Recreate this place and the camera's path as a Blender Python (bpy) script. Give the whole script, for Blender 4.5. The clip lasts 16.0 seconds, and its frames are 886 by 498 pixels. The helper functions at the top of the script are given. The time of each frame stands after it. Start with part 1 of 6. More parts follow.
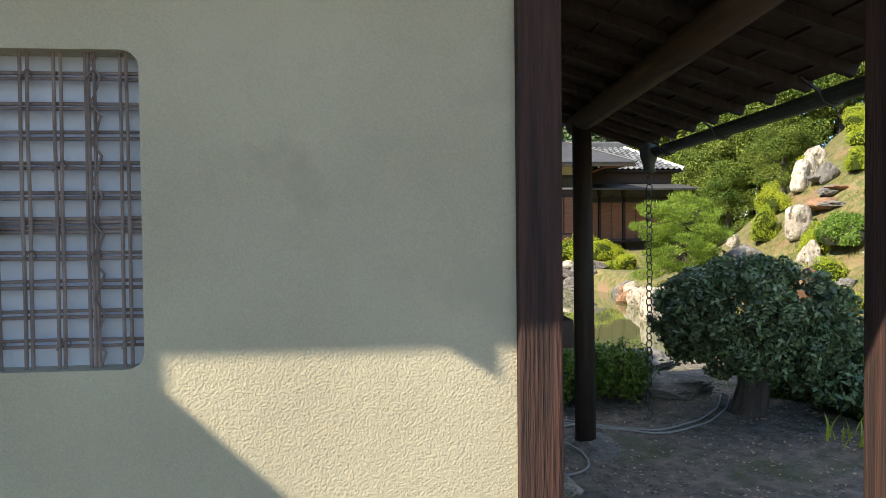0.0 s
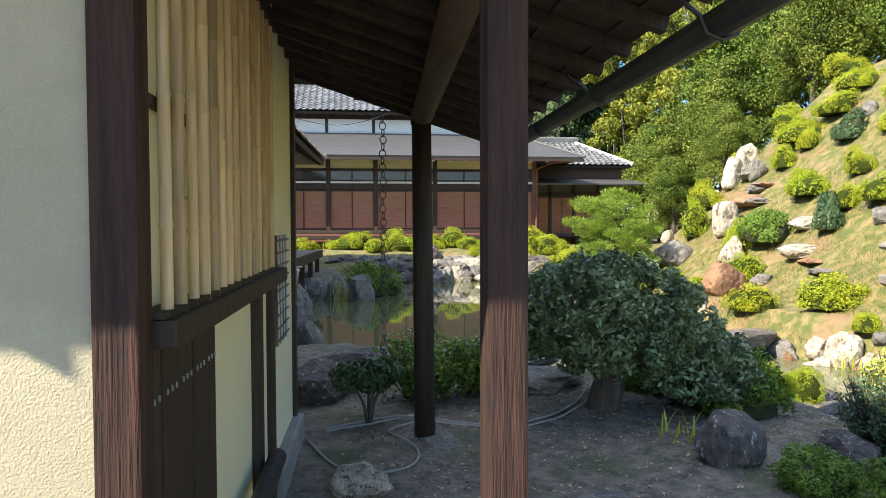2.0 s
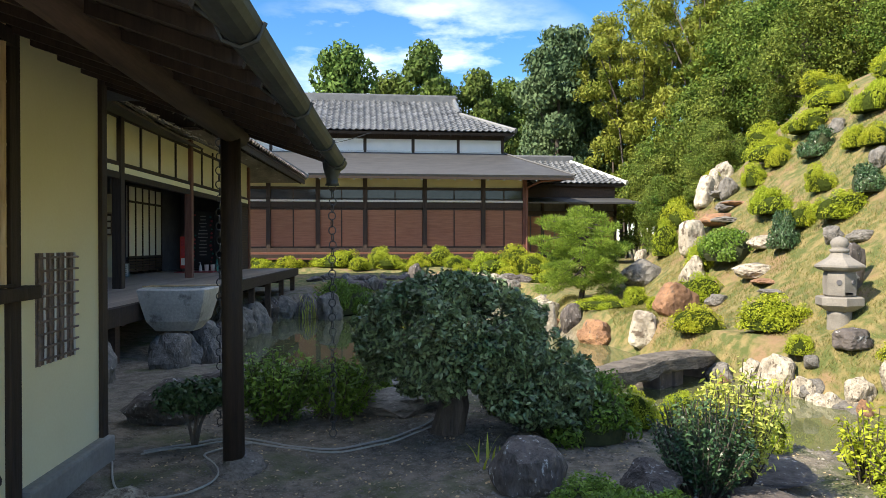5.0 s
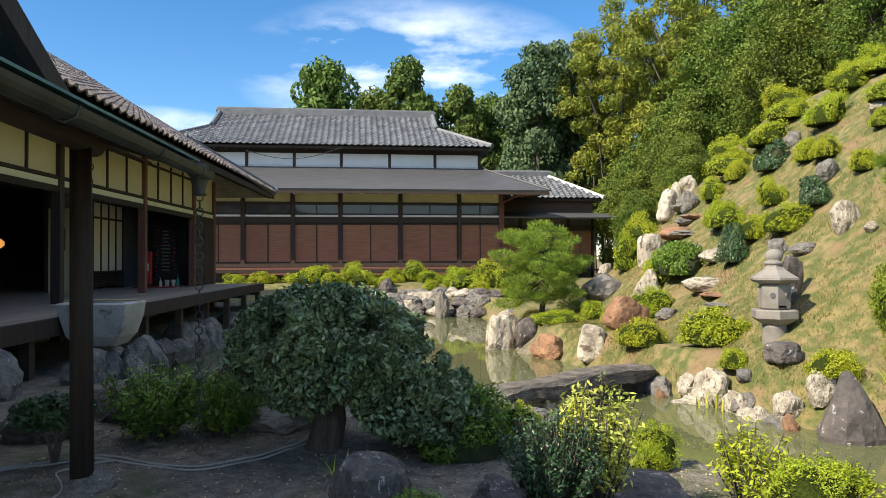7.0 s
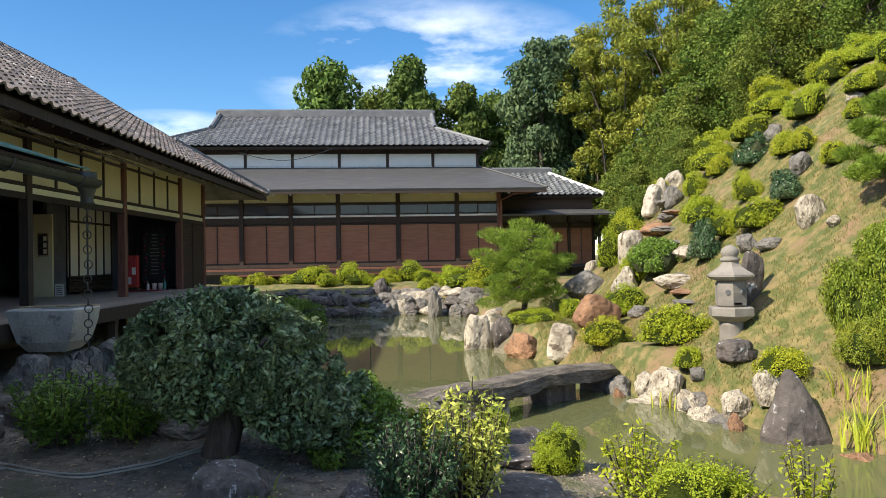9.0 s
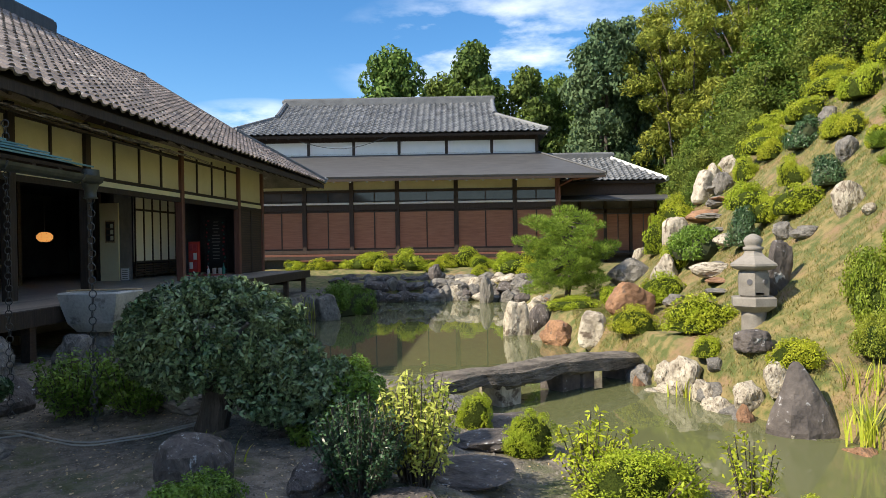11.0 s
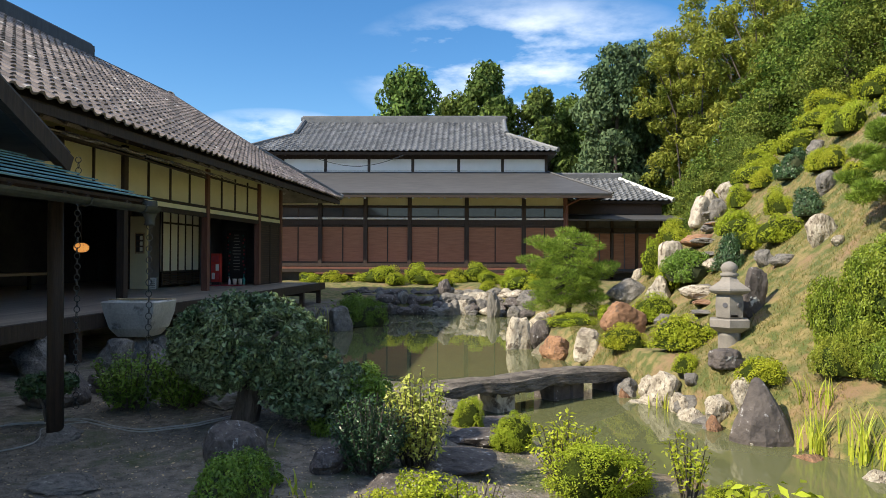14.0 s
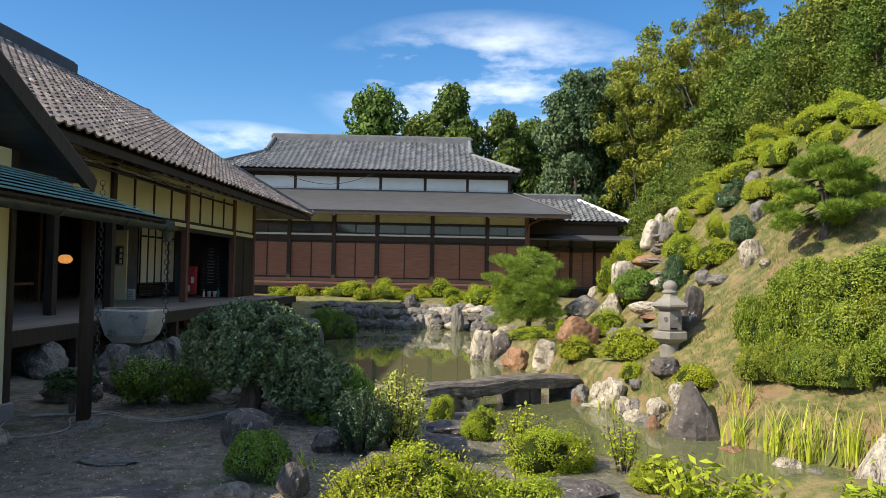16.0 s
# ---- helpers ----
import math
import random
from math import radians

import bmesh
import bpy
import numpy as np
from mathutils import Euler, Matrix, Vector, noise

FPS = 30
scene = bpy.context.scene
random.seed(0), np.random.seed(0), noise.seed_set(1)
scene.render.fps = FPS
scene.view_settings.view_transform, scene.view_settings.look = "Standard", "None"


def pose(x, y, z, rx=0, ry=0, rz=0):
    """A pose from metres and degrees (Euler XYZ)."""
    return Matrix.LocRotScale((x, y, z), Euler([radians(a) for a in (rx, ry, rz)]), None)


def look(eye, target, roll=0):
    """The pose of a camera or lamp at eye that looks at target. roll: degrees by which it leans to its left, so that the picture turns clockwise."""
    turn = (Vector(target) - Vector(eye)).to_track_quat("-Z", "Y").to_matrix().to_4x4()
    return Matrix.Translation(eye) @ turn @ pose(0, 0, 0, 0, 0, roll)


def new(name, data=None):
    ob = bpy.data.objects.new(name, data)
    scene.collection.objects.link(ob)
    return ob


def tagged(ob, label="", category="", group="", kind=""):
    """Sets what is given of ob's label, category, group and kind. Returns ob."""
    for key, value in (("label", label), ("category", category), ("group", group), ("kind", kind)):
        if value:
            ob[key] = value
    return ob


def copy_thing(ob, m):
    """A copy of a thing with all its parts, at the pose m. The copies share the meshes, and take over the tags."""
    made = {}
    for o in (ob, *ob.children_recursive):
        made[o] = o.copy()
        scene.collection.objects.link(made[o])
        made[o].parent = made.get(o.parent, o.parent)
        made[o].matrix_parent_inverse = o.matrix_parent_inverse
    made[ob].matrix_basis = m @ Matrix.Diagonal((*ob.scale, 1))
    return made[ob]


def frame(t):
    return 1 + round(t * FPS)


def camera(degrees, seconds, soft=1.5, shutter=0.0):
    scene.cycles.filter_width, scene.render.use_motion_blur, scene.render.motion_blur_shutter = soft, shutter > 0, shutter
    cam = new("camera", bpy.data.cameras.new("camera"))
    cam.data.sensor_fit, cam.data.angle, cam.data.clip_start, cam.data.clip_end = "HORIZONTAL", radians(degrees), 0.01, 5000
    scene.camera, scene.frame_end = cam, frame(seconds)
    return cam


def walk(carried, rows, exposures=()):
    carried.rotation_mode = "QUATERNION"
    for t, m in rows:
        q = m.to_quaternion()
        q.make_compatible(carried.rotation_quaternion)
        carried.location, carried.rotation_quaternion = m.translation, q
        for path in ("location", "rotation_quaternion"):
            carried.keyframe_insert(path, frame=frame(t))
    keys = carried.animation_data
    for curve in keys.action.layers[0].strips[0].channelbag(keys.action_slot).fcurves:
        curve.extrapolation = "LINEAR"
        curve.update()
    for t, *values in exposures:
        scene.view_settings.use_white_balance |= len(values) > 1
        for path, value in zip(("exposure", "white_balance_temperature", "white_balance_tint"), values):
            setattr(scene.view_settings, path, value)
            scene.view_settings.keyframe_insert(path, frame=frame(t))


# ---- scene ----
cam = camera(64.1, 16.0, soft=0.8)
PATH = [
    (0, (-2.19, -3.982, 1.356), (-1.998, -1.991, 1.307), -0.6),
    (0.5, (-1.997, -3.98, 1.364), (-1.77, -1.994, 1.297), -0.2),
    (1, (-1.815, -3.993, 1.364), (-1.553, -2.011, 1.298), -0.2),
    (1.5, (-1.574, -4.021, 1.368), (-1.295, -2.042, 1.301), -0.2),
    (2, (-1.386, -4.043, 1.362), (-1.106, -2.064, 1.294), -0.2),
    (2.5, (-1.18, -4.07, 1.358), (-0.908, -2.089, 1.293), -0.2),
    (3, (-0.988, -4.071, 1.363), (-0.728, -2.088, 1.305), -0.0),
    (3.5, (-0.743, -4.075, 1.359), (-0.496, -2.091, 1.312), -0.1),
    (4, (-0.507, -4.105, 1.376), (-0.274, -2.119, 1.338), -0.1),
    (6.5, (0.502, -4.088, 1.32), (0.725, -2.1, 1.34), -0.1),
    (7, (0.739, -4.098, 1.323), (0.977, -2.112, 1.352), -0.2),
    (7.5, (0.989, -4.101, 1.323), (1.241, -2.117, 1.36), -0.5),
    (8, (1.229, -4.096, 1.332), (1.477, -2.111, 1.366), -0.8),
    (10.5, (2.132, -4.332, 1.37), (2.157, -2.332, 1.367), -0.8),
    (11, (2.33, -4.397, 1.381), (2.304, -2.398, 1.366), -0.9),
    (11.5, (2.419, -4.541, 1.42), (2.344, -2.542, 1.397), -0.9),
    (12, (2.445, -4.725, 1.456), (2.338, -2.729, 1.432), -0.8),
    (12.5, (2.511, -4.835, 1.475), (2.393, -2.839, 1.456), -0.7),
    (13, (2.53, -4.98, 1.475), (2.416, -2.983, 1.467), -0.4),
    (13.5, (2.48, -5.162, 1.472), (2.386, -3.164, 1.479), -0.1),
    (14, (2.453, -5.363, 1.491), (2.391, -3.364, 1.512), 0.3),
    (14.5, (2.43, -5.61, 1.493), (2.398, -3.61, 1.528), 0.5),
    (15, (2.381, -5.864, 1.479), (2.371, -3.864, 1.527), 0.7),
    (15.5, (2.348, -6.132, 1.486), (2.364, -4.133, 1.544), 0.9),
    (16, (2.309, -6.435, 1.488), (2.353, -4.437, 1.556), 1.1),
]
walk(cam, [(t, look(eye, target, roll)) for t, eye, target, roll in PATH], exposures=[(0, 1.17), (0.5, 1.17), (1.0, 1.24), (1.5, 1.38), (2.5, 1.58), (3.5, 1.58), (4.2, 1.42), (6.5, 0.94), (10.5, 0.86), (16, 0.74)])

# ---- world, sun, exposure ----
SUN_RAY = Vector((1.0, 0.51, -0.95)).normalized()
world = bpy.data.worlds.new("sky_world")
scene.world = world
world.use_nodes = True
wn, wl = world.node_tree.nodes, world.node_tree.links
wn.clear()
w_out = wn.new("ShaderNodeOutputWorld")
w_bg = wn.new("ShaderNodeBackground")
w_sky = wn.new("ShaderNodeTexSky")
w_sky.sky_type = "NISHITA"
w_sky.sun_disc = False
w_sky.sun_elevation = math.asin(-SUN_RAY.z)
w_sky.sun_rotation = math.atan2(-SUN_RAY.x, -SUN_RAY.y)
w_sky.air_density, w_sky.dust_density, w_sky.ozone_density = 1.0, 0.05, 4.0
w_bg.inputs["Strength"].default_value = 0.115
w_geo = wn.new("ShaderNodeTexCoord")
w_map = wn.new("ShaderNodeMapping")
w_map.inputs["Scale"].default_value = (2.2, 2.2, 6.5)
w_map.inputs["Location"].default_value = (0.35, 0.1, 0.2)
w_noise = wn.new("ShaderNodeTexNoise")
w_noise.inputs["Scale"].default_value = 1.7
w_noise.inputs["Detail"].default_value = 9
w_noise.inputs["Roughness"].default_value = 0.58
w_ramp = wn.new("ShaderNodeValToRGB")
w_ramp.color_ramp.elements[0].position, w_ramp.color_ramp.elements[1].position = 0.40, 0.58
w_mix = wn.new("ShaderNodeMixRGB")
w_mix.inputs[2].default_value = (7.6, 7.9, 8.4, 1)
wl.new(w_geo.outputs["Generated"], w_map.inputs["Vector"])
wl.new(w_map.outputs[0], w_noise.inputs["Vector"])
wl.new(w_noise.outputs["Fac"], w_ramp.inputs["Fac"])


def cloud_bank(direction, radii):
    """1 at the middle of a bank of cloud, falling to 0 at its rim."""
    sub = wn.new("ShaderNodeVectorMath")
    sub.operation = "SUBTRACT"
    sub.inputs[1].default_value = direction
    wl.new(w_geo.outputs["Generated"], sub.inputs[0])
    sc = wn.new("ShaderNodeVectorMath")
    sc.operation = "DIVIDE"
    sc.inputs[1].default_value = radii
    wl.new(sub.outputs[0], sc.inputs[0])
    ln = wn.new("ShaderNodeVectorMath")
    ln.operation = "LENGTH"
    wl.new(sc.outputs[0], ln.inputs[0])
    mr = wn.new("ShaderNodeMapRange")
    mr.inputs["From Min"].default_value, mr.inputs["From Max"].default_value = 1.0, 0.35
    wl.new(ln.outputs["Value"], mr.inputs["Value"])
    return mr.outputs[0]


banks = [cloud_bank((0.075, 0.955, 0.255), (0.25, 0.7, 0.10)), cloud_bank((-0.25, 0.95, 0.165), (0.12, 0.6, 0.035)), cloud_bank((0.0, 0.2, 0.9), (1.2, 0.9, 0.45)), cloud_bank((-0.1, -0.9, 0.3), (0.9, 0.5, 0.3))]
acc = banks[0]
for b in banks[1:]:
    mx = wn.new("ShaderNodeMath")
    mx.operation = "MAXIMUM"
    wl.new(acc, mx.inputs[0])
    wl.new(b, mx.inputs[1])
    acc = mx.outputs[0]
w_mul = wn.new("ShaderNodeMath")
w_mul.operation = "MULTIPLY"
wl.new(acc, w_mul.inputs[0])
wl.new(w_ramp.outputs["Color"], w_mul.inputs[1])
wl.new(w_mul.outputs[0], w_mix.inputs["Fac"])
w_hue = wn.new("ShaderNodeHueSaturation")
w_hue.inputs["Saturation"].default_value = 1.24
w_hue.inputs["Value"].default_value = 0.90
wl.new(w_sky.outputs[0], w_hue.inputs["Color"])
wl.new(w_hue.outputs[0], w_mix.inputs[1])
wl.new(w_mix.outputs[0], w_bg.inputs["Color"])
wl.new(w_bg.outputs[0], w_out.inputs["Surface"])

sun_data = bpy.data.lights.new("sun", "SUN")
sun_data.energy, sun_data.angle, sun_data.color = 4.3, radians(0.55), (1.0, 0.89, 0.70)
sun = new("sun", sun_data)
sun.matrix_world = Matrix.Translation((-20, -10, 30)) @ SUN_RAY.to_track_quat("-Z", "Y").to_matrix().to_4x4()


# ---- materials ----
def material(name, c1, c2, scale=4.0, rough=0.7, bump=0.2, bump_scale=30.0, stretch=(1, 1, 1), metal=0.0, vary=0.0, island=False, spots=None, translucent=0.0, spec=0.5, bump_dist=0.01, hue=0.0):
    """Two colours mixed by a broad and a fine noise, with relief. spots: (colour, scale, threshold) for lichen, stains and wear."""
    m = bpy.data.materials.new(name)
    m.use_nodes = True
    n, l = m.node_tree.nodes, m.node_tree.links
    bsdf = n["Principled BSDF"]
    tc = n.new("ShaderNodeTexCoord")
    oi = n.new("ShaderNodeObjectInfo")
    add = n.new("ShaderNodeVectorMath")
    add.operation = "ADD"
    mp = n.new("ShaderNodeMapping")
    mp.inputs["Scale"].default_value = stretch
    l.new(tc.outputs["Object"], mp.inputs["Vector"])
    l.new(mp.outputs[0], add.inputs[0])
    mul = n.new("ShaderNodeMath")
    mul.operation = "MULTIPLY"
    mul.inputs[1].default_value = 37.0
    l.new(oi.outputs["Random"], mul.inputs[0])
    l.new(mul.outputs[0], add.inputs[1])
    big = n.new("ShaderNodeTexNoise")
    big.inputs["Scale"].default_value, big.inputs["Detail"].default_value, big.inputs["Roughness"].default_value = scale, 5, 0.6
    fine = n.new("ShaderNodeTexNoise")
    fine.inputs["Scale"].default_value, fine.inputs["Detail"].default_value = bump_scale, 4
    l.new(add.outputs[0], big.inputs["Vector"])
    l.new(add.outputs[0], fine.inputs["Vector"])
    both = n.new("ShaderNodeMath")
    both.operation = "MULTIPLY_ADD"
    both.inputs[1].default_value = 0.45
    l.new(fine.outputs["Fac"], both.inputs[0])
    l.new(big.outputs["Fac"], both.inputs[2])
    rng = n.new("ShaderNodeMapRange")
    rng.inputs["From Min"].default_value, rng.inputs["From Max"].default_value = 0.52, 0.92
    l.new(both.outputs[0], rng.inputs["Value"])
    mix = n.new("ShaderNodeMixRGB")
    mix.inputs[1].default_value, mix.inputs[2].default_value = (*c1, 1), (*c2, 1)
    l.new(rng.outputs[0], mix.inputs["Fac"])
    out = mix.outputs[0]
    if spots:
        sn = n.new("ShaderNodeTexNoise")
        sn.inputs["Scale"].default_value, sn.inputs["Detail"].default_value = spots[1], 8
        sn.inputs["Roughness"].default_value = 0.65
        l.new(add.outputs[0], sn.inputs["Vector"])
        sr = n.new("ShaderNodeMapRange")
        sr.inputs["From Min"].default_value, sr.inputs["From Max"].default_value = spots[2], spots[2] + 0.07
        l.new(sn.outputs["Fac"], sr.inputs["Value"])
        sm = n.new("ShaderNodeMixRGB")
        sm.inputs[2].default_value = (*spots[0], 1)
        l.new(sr.outputs[0], sm.inputs["Fac"])
        l.new(out, sm.inputs[1])
        out = sm.outputs[0]
    if vary or island:
        hsv = n.new("ShaderNodeHueSaturation")
        vr = n.new("ShaderNodeMapRange")
        vr.inputs["To Min"].default_value, vr.inputs["To Max"].default_value = 1 - (vary or 0.3), 1 + (vary or 0.3)
        if island:
            geo = n.new("ShaderNodeNewGeometry")
            l.new(geo.outputs["Random Per Island"], vr.inputs["Value"])
        else:
            l.new(oi.outputs["Random"], vr.inputs["Value"])
        l.new(vr.outputs[0], hsv.inputs["Value"])
        if hue:
            hr_ = n.new("ShaderNodeMapRange")
            hr_.inputs["To Min"].default_value, hr_.inputs["To Max"].default_value = 0.5 - hue, 0.5 + hue
            l.new(oi.outputs["Random"], hr_.inputs["Value"])
            l.new(hr_.outputs[0], hsv.inputs["Hue"])
        l.new(out, hsv.inputs["Color"])
        out = hsv.outputs[0]
    l.new(out, bsdf.inputs["Base Color"])
    bsdf.inputs["Roughness"].default_value = rough
    bsdf.inputs["Metallic"].default_value = metal
    bsdf.inputs["Specular IOR Level"].default_value = spec
    if bump:
        bp = n.new("ShaderNodeBump")
        bp.inputs["Strength"].default_value = bump
        bp.inputs["Distance"].default_value = bump_dist
        l.new(both.outputs[0], bp.inputs["Height"])
        l.new(bp.outputs[0], bsdf.inputs["Normal"])
    if translucent:
        tr = n.new("ShaderNodeBsdfTranslucent")
        l.new(out, tr.inputs["Color"])
        ms = n.new("ShaderNodeMixShader")
        ms.inputs[0].default_value = translucent
        l.new(bsdf.outputs[0], ms.inputs[1])
        l.new(tr.outputs[0], ms.inputs[2])
        l.new(ms.outputs[0], n["Material Output"].inputs["Surface"])
    return m


M_PLASTER = material("rough_plaster", (0.45, 0.40, 0.28), (0.575, 0.515, 0.365), 1.6, 0.92, 1.0, 200, spots=((0.45, 0.40, 0.285), 1.7, 0.56), bump_dist=0.006)
M_CREAM = material("cream_plaster", (0.84, 0.78, 0.50), (0.90, 0.85, 0.58), 1.2, 0.9, 0.15, 60)
M_CREAM_PANEL = material("cream_panel", (0.66, 0.60, 0.38), (0.75, 0.69, 0.46), 1.5, 0.9, 0.1, 40)
M_WHITE = material("white_plaster", (0.74, 0.75, 0.76), (0.82, 0.82, 0.82), 2.0, 0.9, 0.1, 50)
M_DARK = material("dark_timber", (0.022, 0.015, 0.012), (0.055, 0.036, 0.026), 3.0, 0.72, 0.6, 18, stretch=(9, 9, 0.7), vary=0.15, bump_dist=0.006)
M_POST = material("weathered_post", (0.012, 0.007, 0.006), (0.075, 0.030, 0.021), 2.5, 0.8, 0.9, 14, stretch=(12, 12, 0.6), bump_dist=0.012, spots=((0.02, 0.015, 0.013), 7.0, 0.62))
M_BEAM = material("brown_beam", (0.045, 0.028, 0.02), (0.095, 0.058, 0.04), 2.5, 0.75, 0.6, 16, stretch=(9, 0.7, 9), bump_dist=0.008)
M_BAMBOO = material("dry_bamboo", (0.36, 0.25, 0.125), (0.68, 0.52, 0.30), 2.2, 0.5, 0.3, 14, stretch=(5, 5, 0.5), vary=0.35, spots=((0.12, 0.08, 0.05), 4, 0.61))
M_VINE = material("lattice_vine", (0.14, 0.105, 0.092), (0.32, 0.245, 0.215), 6, 0.75, 0.4, 40)
M_PAPER = material("window_paper", (0.66, 0.69, 0.76), (0.74, 0.77, 0.83), 4, 0.9, 0.1, 60)
M_TILE = material("grey_roof_tile", (0.10, 0.105, 0.115), (0.20, 0.205, 0.215), 2.0, 0.5, 0.3, 25, vary=0.25, spots=((0.33, 0.33, 0.32), 5, 0.66))
M_TILE_I = material("grey_roof_tile_field", (0.10, 0.105, 0.115), (0.20, 0.205, 0.215), 2.0, 0.5, 0.3, 25, island=True, vary=0.35, spots=((0.33, 0.33, 0.32), 5, 0.66))
M_OTILE = material("brown_roof_tile", (0.10, 0.082, 0.072), (0.25, 0.205, 0.185), 2.0, 0.55, 0.4, 25, vary=0.4, spots=((0.46, 0.44, 0.42), 5, 0.60))
M_OTILE_I = material("brown_roof_tile_field", (0.10, 0.082, 0.072), (0.25, 0.205, 0.185), 2.0, 0.55, 0.4, 25, island=True, vary=0.55, spots=((0.46, 0.44, 0.42), 5, 0.60))
M_METAL = material("dark_metal_roof", (0.05, 0.05, 0.055), (0.085, 0.085, 0.09), 1.5, 0.55, 0.1, 20, stretch=(1, 6, 1))
M_COPPER = material("weathered_copper", (0.10, 0.25, 0.29), (0.19, 0.38, 0.42), 3.0, 0.55, 0.25, 25, spots=((0.05, 0.06, 0.06), 4, 0.62), vary=0.12)
M_GUTTER = material("tarnished_gutter", (0.035, 0.04, 0.042), (0.075, 0.085, 0.085), 4.0, 0.5, 0.2, 30, metal=0.4, spots=((0.10, 0.24, 0.24), 6, 0.66))
M_CHAIN = material("iron_chain", (0.05, 0.052, 0.055), (0.11, 0.11, 0.11), 8.0, 0.45, 0.2, 60, metal=0.7)
M_SUDARE = material("reed_screen", (0.235, 0.105, 0.06), (0.35, 0.17, 0.10), 1.6, 0.75, 0.3, 50, stretch=(1, 1, 14), vary=0.1)
M_RAILW = material("pale_rail", (0.62, 0.62, 0.6), (0.72, 0.72, 0.7), 3, 0.8, 0.1, 30)
M_REDWOOD = material("reddish_timber", (0.13, 0.05, 0.035), (0.22, 0.095, 0.065), 2.5, 0.65, 0.4, 16, stretch=(8, 8, 0.8))
M_FLOORW = material("veranda_boards", (0.32, 0.26, 0.21), (0.48, 0.40, 0.33), 2.0, 0.5, 0.4, 12, stretch=(9, 0.6, 9), vary=0.2)
# Dark colour carries the gloom of rooms and of hollows under floors.
M_INTERIOR = material("painted_gloom_dark", (0.085, 0.085, 0.098), (0.15, 0.145, 0.155), 1.5, 0.9, 0.1, 10)
M_SHOJI = material("shoji_paper", (0.80, 0.77, 0.63), (0.86, 0.83, 0.70), 2, 0.9, 0.05, 30)
M_ROCK = material("grey_garden_stone", (0.085, 0.08, 0.075), (0.26, 0.24, 0.215), 3.2, 0.88, 1.0, 13, spots=((0.46, 0.44, 0.40), 5.5, 0.63), bump_dist=0.045)
M_ROCKW = material("pale_garden_stone", (0.22, 0.185, 0.145), (0.60, 0.54, 0.44), 2.6, 0.88, 1.0, 13, spots=((0.13, 0.10, 0.075), 5.0, 0.55), bump_dist=0.045)
M_ROCKD = material("dark_garden_stone", (0.05, 0.043, 0.042), (0.14, 0.118, 0.108), 3.0, 0.82, 1.0, 11, spots=((0.46, 0.46, 0.47), 6, 0.60), bump_dist=0.04)
M_ROCKO = material("ochre_garden_stone", (0.16, 0.085, 0.05), (0.36, 0.20, 0.11), 2.2, 0.9, 1.0, 9, spots=((0.12, 0.09, 0.07), 4, 0.58), bump_dist=0.06)
M_GRANITE = material("lantern_granite", (0.18, 0.165, 0.148), (0.30, 0.275, 0.245), 4.0, 0.9, 0.8, 90, spots=((0.15, 0.14, 0.125), 5, 0.63), bump_dist=0.006)
M_BRIDGE = material("bridge_slab", (0.045, 0.038, 0.032), (0.21, 0.18, 0.15), 2.0, 0.88, 1.0, 9, stretch=(2, 2, 14), spots=((0.36, 0.34, 0.30), 5, 0.63), bump_dist=0.05)
M_BARK = material("tree_bark", (0.045, 0.036, 0.03), (0.12, 0.10, 0.085), 3, 0.9, 1.0, 14, stretch=(4, 4, 0.8), bump_dist=0.03)
M_AZALEA = material("azalea_leaves", (0.25, 0.32, 0.018), (0.47, 0.51, 0.045), 2.0, 0.55, 0.0, 20, island=True, vary=0.32, translucent=0.34, spec=0.22, hue=0.012)
M_DARKLEAF = material("dark_glossy_leaves", (0.03, 0.075, 0.03), (0.07, 0.13, 0.045), 2.0, 0.38, 0.0, 20, island=True, vary=0.4, translucent=0.15)
M_OSMLEAF = material("grey_green_leaves", (0.075, 0.13, 0.05), (0.215, 0.275, 0.13), 2.5, 0.34, 0.0, 20, island=True, vary=0.65, translucent=0.15)
M_MIDLEAF = material("green_leaves", (0.09, 0.175, 0.02), (0.20, 0.31, 0.045), 2.0, 0.45, 0.0, 20, island=True, vary=0.4, translucent=0.3, spec=0.35)
M_YELLOWLEAF = material("yellow_green_leaves", (0.32, 0.39, 0.05), (0.60, 0.60, 0.15), 3.0, 0.5, 0.0, 20, island=True, vary=0.35, translucent=0.3, spec=0.3)
M_PINE = material("pine_needles", (0.10, 0.175, 0.02), (0.27, 0.37, 0.05), 2.0, 0.55, 0.0, 20, island=True, vary=0.4, translucent=0.2, spec=0.25)
M_TREE1 = material("evergreen_crown", (0.075, 0.125, 0.03), (0.16, 0.225, 0.05), 0.35, 0.7, 0.0, 4, spec=0.15, island=True, vary=0.5, translucent=0.25, hue=0.015)
M_TREE2 = material("bluish_crown", (0.07, 0.12, 0.055), (0.15, 0.21, 0.10), 0.35, 0.7, 0.0, 4, spec=0.15, island=True, vary=0.45, translucent=0.2)
M_TREE3 = material("yellowing_crown", (0.07, 0.135, 0.022), (0.21, 0.25, 0.045), 0.45, 0.7, 0.0, 4, spec=0.2, island=True, vary=0.55, translucent=0.3, hue=0.015)
M_TREE4 = material("bamboo_crown", (0.13, 0.20, 0.03), (0.36, 0.37, 0.06), 0.4, 0.65, 0.0, 4, spec=0.25, island=True, vary=0.45, translucent=0.35, hue=0.012)
M_HEDGE = material("hedge_leaves", (0.13, 0.20, 0.02), (0.33, 0.37, 0.045), 2.0, 0.45, 0.0, 20, island=True, vary=0.40, translucent=0.28, spec=0.3, hue=0.012)
